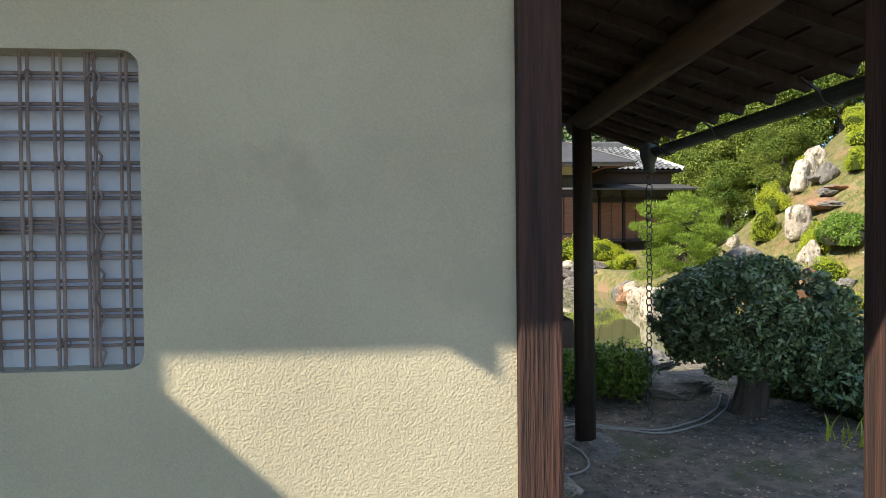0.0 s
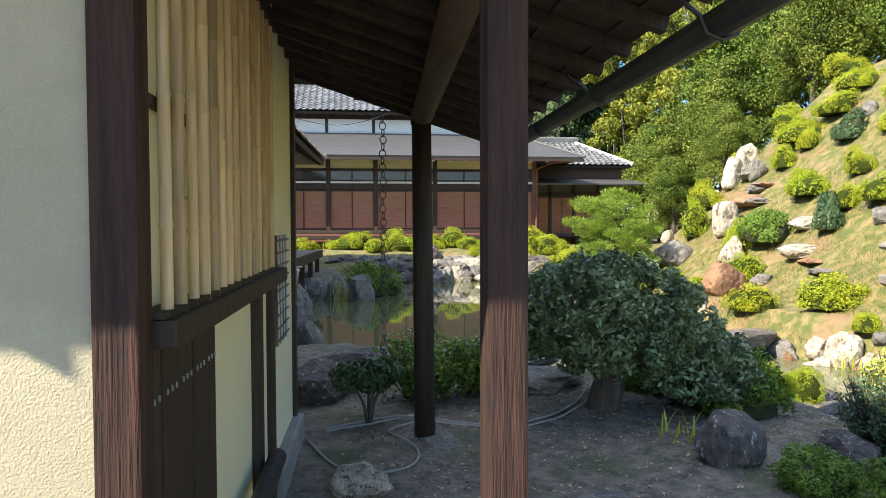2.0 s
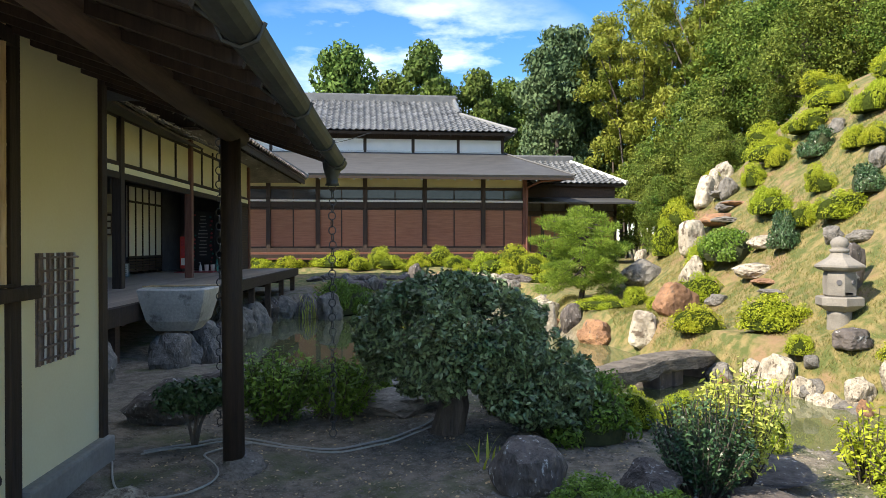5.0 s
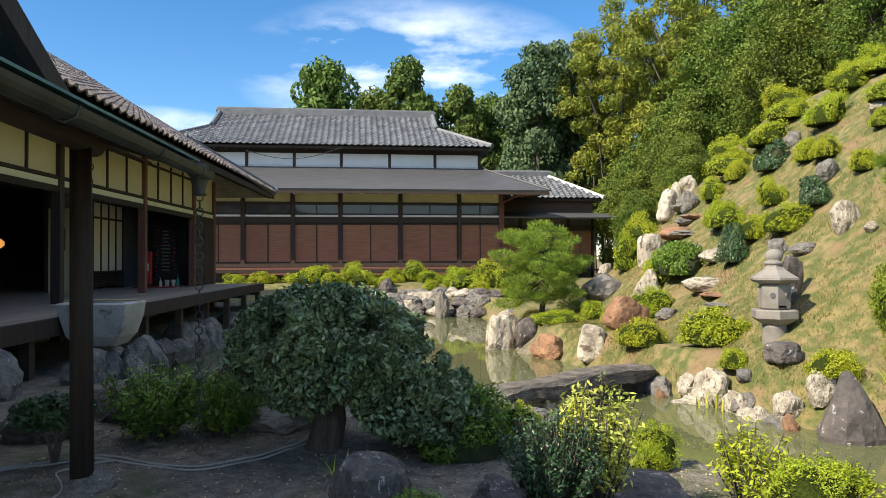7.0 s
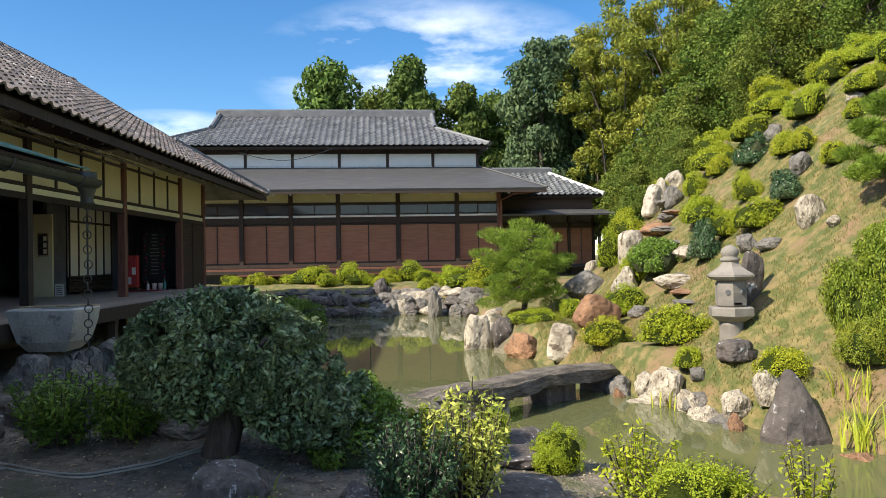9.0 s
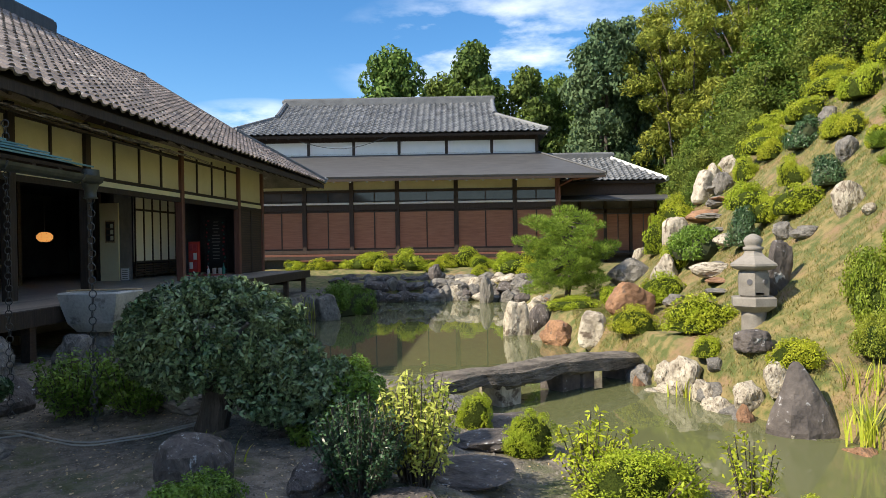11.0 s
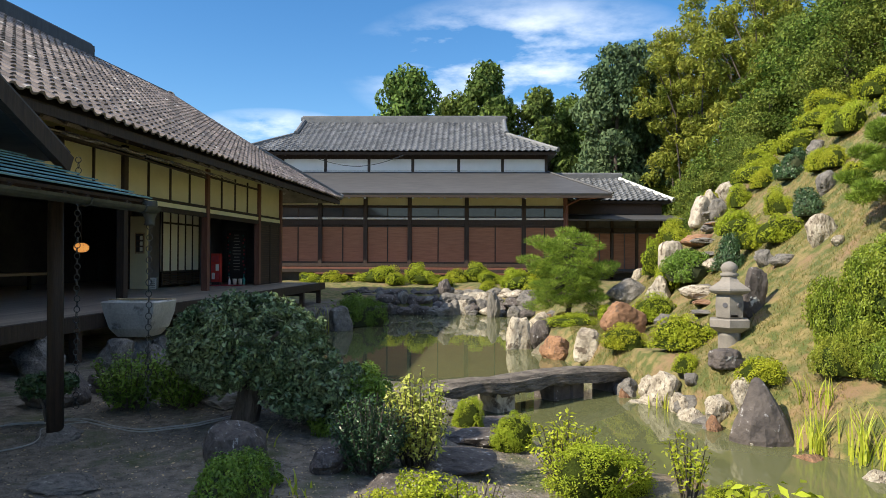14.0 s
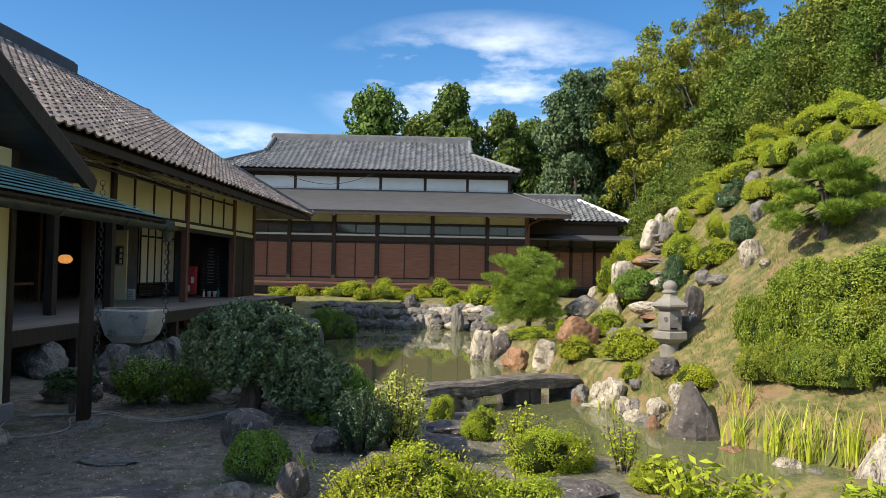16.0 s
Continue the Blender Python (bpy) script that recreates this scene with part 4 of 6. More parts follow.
def upper_covers(s, r):
    x, run = el + s, r * (ur_y - ue_y) / UL
    return xl < x < xr if run > 2.21 else el + run < x < er - run


tile_roof(ur, (el, ue_y - 0.04, ue_z), (1, 0, 0), (0, ur_y - ue_y, ur_z - ue_z), 53, 19, 0.277, 0.24, upper_covers, lambda s, r: 3.0 < s < 14 and r < 1.6, M_TILE, M_TILE_I)
ridge((xl - 0.1, ur_y, ur_z - 0.05), (xr + 0.1, ur_y, ur_z - 0.05), ur, M_TILE, 0.3, 0.30, 0.10)
for k in range(30):
    x = el + 0.3 + 0.48 * k
    part("rafter", beam((x, 27.7, ue_z + 0.22), (x, ue_y + 0.06, ue_z - 0.2), 0.06, 0.08), M_DARK, ur)

# ---- the wing to the right of it ----
wing = thing("side_wing", "low timber wing with tiled hip roof and pent eave", "house")
part("wall", box(6.95, 11.6, 27.9, 28.0, 0.3, 4.3), M_INTERIOR, wing)
for k in range(5):
    x = 7.0 + 1.15 * k
    part("pillar", box(x - 0.06, x + 0.06, 27.78, 27.92, 0.4, 3.3), M_DARK, wing)
    if k < 4:
        sc = part("screen", box(x + 0.08, x + 0.55, 27.84, 27.87, 0.95, 2.6), M_SUDARE, wing, "brown sliding screen")
        sc = part("screen", box(x + 0.60, x + 1.07, 27.84, 27.87, 0.95, 2.6), M_SUDARE, wing, "brown sliding screen")
part("upper_wall", box(6.95, 11.6, 27.86, 27.89, 3.5, 4.0), M_BEAM, wing)
part("rail", box(6.9, 11.65, 27.78, 27.9, 2.65, 2.85), M_DARK, wing)
part("pent_roof", slab([(6.95, 25.9, 3.16), (12.15, 25.9, 3.16), (12.0, 27.9, 3.48), (6.95, 27.9, 3.48)], 0.07), M_METAL, wing, "grey sheet pent roof")
part("veranda", box(6.95, 11.8, 27.0, 27.9, 0.78, 0.86), M_DARK, wing)
wr = part("roof", slab([(7.0, 27.5, 4.08), (12.0, 27.5, 4.08), (10.0, 30.0, 5.36), (7.0, 30.0, 5.36)], 0.1), M_DARK, wing, "grey tiled hip roof")
part("side_slope", slab([(12.0, 27.5, 4.08), (12.0, 33, 4.08), (10.0, 31.5, 5.36), (10.0, 30.0, 5.36)], 0.1), M_TILE, wr)
WL = math.hypot(2.5, 1.28)
tile_roof(wr, (7.0, 27.46, 4.12), (1, 0, 0), (0, 2.5, 1.28), 19, 12, 0.27, 0.235, lambda s, r: 7.0 + s < 12.0 - r * 2.0 / WL, lambda s, r: True, M_TILE, M_TILE_I)
ridge((6.8, 30.0, 5.34), (10.15, 30.0, 5.34), wr, M_TILE, 0.25, 0.26, 0.09)
ridge((10.0, 30.0, 5.36), (12.0, 27.5, 4.10), wr, M_RAILW, 0.16, 0.10, 0.06)


# ---- stones ----
def rock_mesh(name, seed, mat, sharp=0.5, detail=3):
    """A broken stone of unit size, standing on z = 0."""
    rnd = random.Random(seed)
    bm = bmesh.new()
    bmesh.ops.create_icosphere(bm, subdivisions=detail, radius=1.0)
    cuts = [(Vector((rnd.gauss(0, 1), rnd.gauss(0, 1), rnd.gauss(0.2, 0.8))).normalized(), rnd.uniform(0.55, 0.85)) for _ in range(11)]
    off = Vector((seed * 3.7, seed * 1.3, 0))
    for v in bm.verts:
        d = v.co.normalized()
        r = 1.0
        for c, k in cuts:
            dot = d.dot(c)
            if dot > 0.05:
                r = min(r, (k / dot) * sharp + r * (1 - sharp) if k / dot < r else r)
        r *= 1 + 0.16 * noise.noise(d * 1.8 + off) + 0.10 * noise.noise(d * 5 + off)
        v.co = d * r
        v.co.z = v.co.z * 0.62 + 0.40
    me = bpy.data.meshes.new(name)
    bm.to_mesh(me)
    bm.free()
    me.materials.append(mat)
    return me


ROCKS = {k: [rock_mesh("stone", 10 * i + j, m, 0.9) for j in range(4)] for i, (k, m) in enumerate((("w", M_ROCKW), ("g", M_ROCK), ("d", M_ROCKD), ("o", M_ROCKO)))}
ROCK_WORDS = {"w": "pale lichened garden stone", "g": "grey weathered garden stone", "d": "dark mottled garden stone", "o": "ochre brown garden stone"}


def stone(x, y, r, h, kind, where, depth=0.82, z=None, turn=None, lean=0.0):
    me = ROCKS[kind][random.randrange(4)]
    base = ground_height(x, y) if z is None else z
    base = max(base, WATER_Z - 0.12)
    ob = new("garden_stone", me)
    ob.matrix_world = Matrix.Translation((x, y, base - 0.16 * h)) @ Matrix.Rotation(random.uniform(0, 6.28) if turn is None else turn, 4, "Z") @ Matrix.Rotation(lean, 4, "X") @ Matrix.Diagonal((r * 1.12, r * 1.12 * depth, h * 1.14, 1))
    return tagged(ob, ROCK_WORDS[kind] + " " + where, "stone", group="garden stones")


random.seed(5)
for row in ((9.35, 13.6, 0.36, 0.62, "w"), (8.64, 12.8, 0.27, 0.72, "w"), (8.62, 11.95, 0.30, 0.45, "g"), (8.24, 11.35, 0.42, 0.21, "g"), (7.85, 11.0, 0.5, 0.23, "o"), (8.78, 7.2, 0.21, 0.36, "g"), (7.84, 5.49, 0.22, 0.40, "w"), (7.39, 6.46, 0.18, 0.28, "g"), (7.44, 5.9, 0.22, 0.15, "g"), (7.78, 4.9, 0.13, 0.14, "w"), (10.23, 7.8, 0.2, 0.22, "w"), (7.1, 13.6, 0.22, 0.4, "w"), (6.44, 9.3, 0.30, 0.60, "w"), (6.3, 11.8, 0.6, 0.55, "g"), (6.75, 7.6, 0.36, 0.2, "w"), (6.15, 7.85, 0.22, 0.18, "g"), (7.1, 9.9, 0.35, 0.25, "w"), (7.35, 8.3, 0.35, 0.2, "w"), (8.1, 9.4, 0.4, 0.2, "g"), (9.9, 9.9, 0.2, 0.3, "g")):
    stone(*row, "on the grassy slope")
for row in ((4.30, 8.9, 0.36, 0.42, "o"), (4.05, 9.7, 0.2, 0.6, "d"), (4.87, 5.25, 0.26, 0.32, "g"), (5.2, 4.45, 0.26, 0.42, "w"), (5.1, 4.9, 0.2, 0.25, "w"), (5.80, 3.2, 0.19, 0.34, "w"), (5.56, 3.42, 0.19, 0.30, "w"), (5.42, 3.5, 0.22, 0.14, "g"), (5.48, 4.15, 0.13, 0.15, "g"), (5.35, 4.0, 0.2, 0.2, "g"), (6.65, 0.2, 0.27, 0.72, "w"), (6.45, 1.0, 0.2, 0.16, "g"), (6.2, 0.95, 0.15, 0.12, "g")):
    stone(*row, "at the pond's edge")
for tier, (dy, lift, low, tall) in enumerate(((0.0, 0.02, 0.28, 0.58), (0.45, 0.38, 0.24, 0.42), (0.95, 0.62, 0.20, 0.36))):
    for k in range(26 - 2 * tier):
        x = -1.7 + (6.3 + 0.3 * tier) * k / (25 - 2 * tier) + random.uniform(-0.10, 0.10)
        y = 19.45 + dy - 1.3 * smooth(3.4, 4.8, x) + random.uniform(-0.16, 0.16)
        # Left of x = 2.2 mostly dark stones, imitating the shade on that bank.
        stone(x, y, random.uniform(0.22, 0.50), random.uniform(low, tall), random.choice("ggggdw" if x > 2.2 else "ddgddd"), "in the far bank", z=WATER_Z + lift)
stone(3.45, 18.55, 0.30, 0.95, "g", "standing at the far bank", z=WATER_Z)
stone(1.75, 20.5, 0.30, 0.75, "d", "standing at the far bank", z=0.1)
for k in range(10):
    stone(4.85 - 0.10 * k + random.uniform(-0.1, 0.2), 15.8 - 0.52 * k, random.uniform(0.22, 0.40), random.uniform(0.3, 0.6), random.choice("ggwwo"), "along the pond's bank", z=WATER_Z)
for k in range(16):
    stone(-1.3 - 1.25 * smooth(0, 5, k) + random.uniform(-0.2, 0.2), 16.5 - 0.72 * k, random.uniform(0.28, 0.5), random.uniform(0.4, 0.8), random.choice("gggd"), "beside the veranda", z=WATER_Z)
for row in ((-1.6, 14.5, 0.42, 0.7, "g"), (-2.2, 4.0, 0.26, 0.4, "g"), (-1.75, 4.2, 0.2, 0.42, "g"), (-2.9, 3.4, 0.4, 0.5, "g"), (-2.3, 6.3, 0.4, 0.5, "g"), (-1.6, 5.3, 0.35, 0.3, "d"), (0.5, 5.3, 0.45, 0.5, "g"), (1.1, 5.2, 0.4, 0.35, "g"), (-0.4, 5.0, 0.4, 0.3, "d"), (-1.6, 1.6, 0.35, 0.35, "d"), (-1.3, 2.3, 0.4, 0.3, "d")):
    stone(*row, "on the shaded bank")
stone(0.80, -0.28, 0.21, 0.37, "d", "standing in the shaded bed", depth=0.8, turn=0.4)
stone(1.50, -0.35, 0.20, 0.20, "d", "in the shaded bed")
stone(1.44, -1.72, 0.13, 0.27, "d", "beside a clipped shrub")
stone(-1.30, -0.38, 0.20, 0.13, "w", "on the bare earth")
post_stone = stone(-0.88, 0.35, 0.27, 0.13, "g", "carrying the porch post", z=-0.05)
for row in ((0.25, 1.75, 0.5, 0.14, "g"), (0.25, 2.85, 0.55, 0.12, "g"), (0.45, 3.8, 0.5, 0.15, "g"), (0.46, -1.8, 0.34, 0.09, "d"), (1.12, -1.85, 0.14, 0.12, "g"), (2.35, 0.2, 0.42, 0.12, "d"), (2.05, -0.75, 0.4, 0.09, "d"), (2.55, 1.0, 0.28, 0.14, "d"), (2.3, 2.0, 0.3, 0.14, "g"), (2.6, 2.4, 0.25, 0.16, "d"), (3.45, -0.95, 0.33, 0.12, "d"), (-0.1, -0.9, 0.25, 0.05, "g"), (2.75, 1.7, 0.3, 0.15, "d")):
    stone(*row, "set flat as a stepping stone")


def block_stone(x, y, w, d, h, kind, where, seed, turn=0.0, lean=0.0):
    """A squared, rough-hewn standing stone."""
    bm = bmesh.new()
    bmesh.ops.create_icosphere(bm, subdivisions=4, radius=1.0)
    for v in bm.verts:
        c = v.co.normalized()
        q = 1 / (abs(c.x) ** 5 + abs(c.y) ** 5 + abs(c.z) ** 5) ** 0.2
        c = c * q
        k = 1 + 0.13 * noise.noise(c * 1.3 + Vector((seed, 0, 0))) + 0.07 * noise.noise(c * 4 + Vector((0, seed, 0)))
        taper = 1 - 0.10 * c.z
        v.co = (c.x * k * taper * w / 2, c.y * k * taper * d / 2, (c.z * k * 0.5 + 0.42) * h)
    ob = link_mesh("garden_stone", bm, ROCKS[kind][0].materials[0])
    ob.matrix_world = Matrix.Translation((x, y, max(ground_height(x, y), WATER_Z - 0.05))) @ Matrix.Rotation(turn, 4, "Z") @ Matrix.Rotation(lean, 4, "Y")
    return tagged(ob, "squared " + ROCK_WORDS[kind] + " " + where, "stone", group="garden stones")


block_stone(3.66, 10.4, 0.50, 0.36, 0.80, "w", "standing in the pond's edge", 1.7, 0.1)
block_stone(4.66, 7.6, 0.42, 0.30, 0.62, "w", "standing at the pond's edge", 4.1, -0.3, 0.08)
block_stone(7.16, 10.8, 0.52, 0.4, 0.75, "w", "on the grassy slope", 7.9, 0.2, -0.12)
block_stone(8.35, 12.7, 0.50, 0.36, 0.85, "w", "on the grassy slope", 9.3, 0.4, 0.3)
block_stone(-0.88, 13.9, 0.55, 0.45, 0.75, "g", "on the shaded bank", 12.2, 0.5, -0.2)
block_stone(5.3, 7.8, 0.75, 0.4, 0.62, "o", "leaning on the slope", 15.0, 0.3, 0.45)
block_stone(5.82, 3.90, 0.36, 0.32, 0.26, "d", "under the stone lantern", 17.0, 0.2)
block_stone(6.58, 4.95, 0.34, 0.14, 0.72, "d", "standing behind the lantern", 19.0, 0.3, 0.15)


def pointed_stone():
    bm = bmesh.new()
    prev = None
    for k, (z, rx, ry, ox) in enumerate(((-0.15, 0.37, 0.26, 0), (0.05, 0.36, 0.25, 0), (0.22, 0.30, 0.21, -0.01), (0.40, 0.20, 0.15, -0.03), (0.56, 0.12, 0.10, -0.06), (0.66, 0.07, 0.06, -0.075), (0.70, 0.03, 0.03, -0.08))):
        ring = []
        for a in range(14):
            t = a * math.tau / 14
            w = 1 + 0.16 * noise.noise((math.cos(t) * 1.5, math.sin(t) * 1.5, z * 2.5))
            ring.append(bm.verts.new((ox + rx * w * math.cos(t), ry * w * math.sin(t), z)))
        if prev:
            for a in range(14):
                bm.faces.new((prev[a], prev[(a + 1) % 14], ring[(a + 1) % 14], ring[a]))
        prev = ring
    bm.faces.new(prev)
    ob = link_mesh("pointed_stone", bm, M_ROCKD)
    ob.location = (5.78, 2.62, WATER_Z)
    tagged(ob, "dark pointed standing stone at the water's edge", "stone")


pointed_stone()


# ---- stone lantern, bridge, water basin ----
def turned(profile, seg, smooth_it=False, phase=0.0):
    bm = bmesh.new()
    prev = None
    for z, r in profile:
        ring = [bm.verts.new((r * math.cos(phase + a * math.tau / seg), r * math.sin(phase + a * math.tau / seg), z)) for a in range(seg)]
        if prev:
            for a in range(seg):
                bm.faces.new((prev[a], prev[(a + 1) % seg], ring[(a + 1) % seg], ring[a]))
        else:
            bm.faces.new(ring[::-1])
        prev = ring
    bm.faces.new(prev)
    return bm


lan = thing("stone_lantern", "weathered granite garden lantern on a round pillar", "lantern", m=Matrix.Translation((6.10, 4.52, 0.06)))
part("pillar", turned([(-0.1, 0.155), (0.05, 0.15), (0.36, 0.145), (0.41, 0.15)], 20), M_GRANITE, lan, smooth=True)
part("platform", turned([(0.41, 0.17), (0.47, 0.265), (0.49, 0.29), (0.585, 0.29), (0.60, 0.27)], 6, phase=0.2), M_GRANITE, lan)
fire = part("fire_box", turned([(0.60, 0.175), (0.62, 0.195), (0.78, 0.205), (0.90, 0.195), (0.93, 0.175)], 6, phase=0.2), M_GRANITE, lan)
# No real holes: solid discs and bars, coloured dark like shaded hollows.
for a in (-2.2, -1.15):
    part("opening", stick((0.165 * math.cos(a), 0.165 * math.sin(a), 0.79), (0.195 * math.cos(a), 0.195 * math.sin(a), 0.79), 0.034, 0.034, 12), M_INTERIOR, fire)
    part("slot", box(-0.05, 0.05, -0.19, -0.17, 0.635, 0.655), M_INTERIOR, fire)
part("roof", turned([(0.93, 0.19), (0.955, 0.27), (0.985, 0.305), (1.01, 0.30), (1.06, 0.22), (1.11, 0.145), (1.15, 0.115), (1.17, 0.11)], 6, phase=0.2), M_GRANITE, lan)
part("finial", turned([(1.17, 0.10), (1.19, 0.12), (1.215, 0.12), (1.23, 0.085), (1.25, 0.10), (1.30, 0.115), (1.345, 0.09), (1.375, 0.045), (1.385, 0.01)], 16), M_GRANITE, lan, smooth=True)


def rough_slab(p, q, w, h, mat, name, label, category):
    p, q = Vector(p), Vector(q)
    d = (q - p).normalized()
    s = d.cross(Vector((0, 0, 1))).normalized()
    bm = bmesh.new()
    prev, n = None, 26
    for i in range(n):
        f = i / (n - 1)
        c = p.lerp(q, f) + Vector((0, 0, 0.06 * math.sin(math.pi * f) + 0.02 * noise.noise((f * 5, p.x, 0))))
        ring = []
        for u, v in ((-1, 0.25), (-0.85, 0.95), (-0.4, 1.05), (0.1, 1.0), (0.6, 1.05), (0.95, 0.8), (1, 0.1), (0.8, -0.1), (0.0, 0.0), (-0.8, -0.05)):
            k = 1 + 0.22 * noise.noise((f * 7 + p.x, u * 2, v * 2)) + 0.10 * noise.noise((f * 21 + p.x, u * 4, v * 4))
            e = 1 - 0.35 * (abs(2 * f - 1) ** 8)
            ring.append(bm.verts.new(c + s * (u * w / 2 * k * e) + Vector((0, 0, (v - 1) * h * k))))
        if prev:
            for a in range(10):
                bm.faces.new((prev[a], prev[(a + 1) % 10], ring[(a + 1) % 10], ring[a]))
        else:
            bm.faces.new(ring[::-1])
        prev = ring
    bm.faces.new(prev)
    return tagged(link_mesh(name, bm, mat), label, category)


rough_slab((1.9, 3.2, -0.12), (3.1, 4.25, -0.16), 0.46, 0.17, M_BRIDGE, "bridge_slab", "long rough stone slab of the pond bridge", "stone bridge")
rough_slab((2.75, 3.95, -0.135), (4.85, 5.75, -0.22), 0.50, 0.19, M_BRIDGE, "bridge_slab", "long curved stone slab of the pond bridge", "stone bridge")
for x, y, rx, ry, top, m in ((2.88, 4.1, 0.17, 0.2, -0.27, "w"), (3.75, 4.95, 0.22, 0.2, -0.26, "d"), (4.0, 5.05, 0.13, 0.16, -0.30, "d"), (4.70, 5.65, 0.2, 0.2, -0.30, "d")):
    bm = box(-rx, rx, -ry, ry, -0.95, top, bevel=0.04)
    ob = link_mesh("bridge_pier", bm, ROCKS[m][0].materials[0])
    ob.matrix_world = Matrix.Translation((x, y, 0)) @ Matrix.Rotation(0.72, 4, "Z")
    tagged(ob, "squared stone pier under the bridge", "stone pier", group="bridge piers")

basin = thing("water_basin", "large squared stone water basin filled to the rim", "basin", m=Matrix.Translation((-2.36, 5.0, 0.30)) @ Matrix.Rotation(-0.05, 4, "Z"))
bm = bmesh.new()
loops = []
for z, a, b in ((0.0, 0.26, 0.26), (0.12, 0.36, 0.34), (0.34, 0.43, 0.40), (0.50, 0.46, 0.42), (0.52, 0.44, 0.40), (0.52, 0.38, 0.34), (0.40, 0.35, 0.31)):
    ring = []
    for k in range(24):
        t = k * math.tau / 24
        c, s_ = math.cos(t), math.sin(t)
        q = 1 / max(abs(c), abs(s_)) ** 0.78
        w = 1 + 0.03 * noise.noise((c * 2, s_ * 2, z * 4))
        ring.append(bm.verts.new((a * c * q * w * 0.92, b * s_ * q * w * 0.92, z)))
    if loops:
        for k in range(24):
            bm.faces.new((loops[-1][k], loops[-1][(k + 1) % 24], ring[(k + 1) % 24], ring[k]))
    loops.append(ring)
bm.faces.new(loops[0][::-1])
bm.faces.new(loops[-1])
part("bowl", bm, M_BASIN, basin)
bm = bmesh.new()
bm.faces.new([bm.verts.new((0.37 * math.cos(a) / max(abs(math.cos(a)), abs(math.sin(a))) ** 0.78 * 0.93, 0.33 * math.sin(a) / max(abs(math.cos(a)), abs(math.sin(a))) ** 0.78 * 0.93, 0.495)) for a in np.linspace(0, math.tau, 25)[:-1]])
part("basin_water", bm, M_WATER, basin)
stone(-2.4, 4.95, 0.36, 0.55, "g", "under the water basin", z=-0.16, turn=0.0)
stone(-2.0, 5.1, 0.22, 0.4, "g", "under the water basin", z=-0.1)


# ---- leaves ----
def leaf_mesh(name, pos, nrm, length, width, mat, seed=0, spread=0.6, fold=0.15):
    """Small pointed leaves at the given places, each a folded four-cornered blade facing roughly along nrm."""
    rs = np.random.RandomState(seed)
    n = len(pos)
    nr = nrm + rs.normal(0, spread, (n, 3))
    nr /= np.linalg.norm(nr, axis=1)[:, None]
    t = rs.normal(0, 1, (n, 3)) + np.array([0, 0, 0.35])
    t -= (t * nr).sum(1)[:, None] * nr
    t /= np.linalg.norm(t, axis=1)[:, None] + 1e-9
    b = np.cross(nr, t)
    ln = length * rs.uniform(0.7, 1.3, n)[:, None]
    wd = width * rs.uniform(0.7, 1.3, n)[:, None]
    a0, a1 = pos - t * ln * 0.5, pos + t * ln * 0.5 - nr * ln * fold
    s0, s1 = pos + b * wd * 0.5 + t * ln * 0.05, pos - b * wd * 0.5 + t * ln * 0.05
    V = np.stack([a0, s0, a1, s1], 1).reshape(-1, 3)
    me = bpy.data.meshes.new(name)
    me.vertices.add(4 * n)
    me.vertices.foreach_set("co", V.astype(np.float32).ravel())
    me.loops.add(4 * n)
    me.loops.foreach_set("vertex_index", np.arange(4 * n, dtype=np.int32))
    me.polygons.add(n)
    me.polygons.foreach_set("loop_start", np.arange(0, 4 * n, 4, dtype=np.int32))
    me.update()
    me.validate()
    me.materials.append(mat)
    return me


def lobes(d, seed, k=7, amp=0.12):
    rs = np.random.RandomState(seed)
    c = rs.normal(0, 1, (k, 3))
    c /= np.linalg.norm(c, axis=1)[:, None]
    return 1 + amp * (np.sin(d @ c.T * 3.1 + rs.uniform(0, 6, k)).sum(1)) / math.sqrt(k)


def dome(n, seed, low=-0.25, depth=0.16, amp=0.10):
    """Places and outward directions over a lumpy dome of radius 1."""
    rs = np.random.RandomState(seed)
    d = rs.normal(0, 1, (int(n * 2.4), 3))
    d /= np.linalg.norm(d, axis=1)[:, None]
    d = d[d[:, 2] > low][:n]
    r = lobes(d, seed, amp=amp) * (1 - depth * rs.rand(len(d)) ** 1.6)
    return d * r[:, None], d


def core_mesh(name, seed, mat, low=-0.25, shrink=0.84, amp=0.10):
    bm = bmesh.new()
    bmesh.ops.create_icosphere(bm, subdivisions=3, radius=1.0)
    d = np.array([v.co.normalized()[:] for v in bm.verts])
    r = lobes(d, seed, amp=amp) * shrink
    for v, p in zip(bm.verts, d * r[:, None]):
        v.co = p
        v.co.z = max(v.co.z, low)
    me = bpy.data.meshes.new(name)
    bm.to_mesh(me)
    bm.free()
    me.materials.append(mat)
    return me


# Dark cores: the shade deep between leaf clumps is put into their colour.
M_CORE = material("leaf_gap_shade", (0.020, 0.030, 0.010), (0.05, 0.06, 0.02), 6, 0.9, 0.5, 20)
M_AZCORE = material("azalea_gap_shade", (0.025, 0.038, 0.006), (0.07, 0.095, 0.014), 16, 0.9, 1.0, 42, spec=0.1, bump_dist=0.05)
M_HEDGECORE = material("hedge_gap_shade", (0.02, 0.035, 0.008), (0.06, 0.085, 0.015), 12, 0.9, 1.0, 36, spec=0.1, bump_dist=0.05)


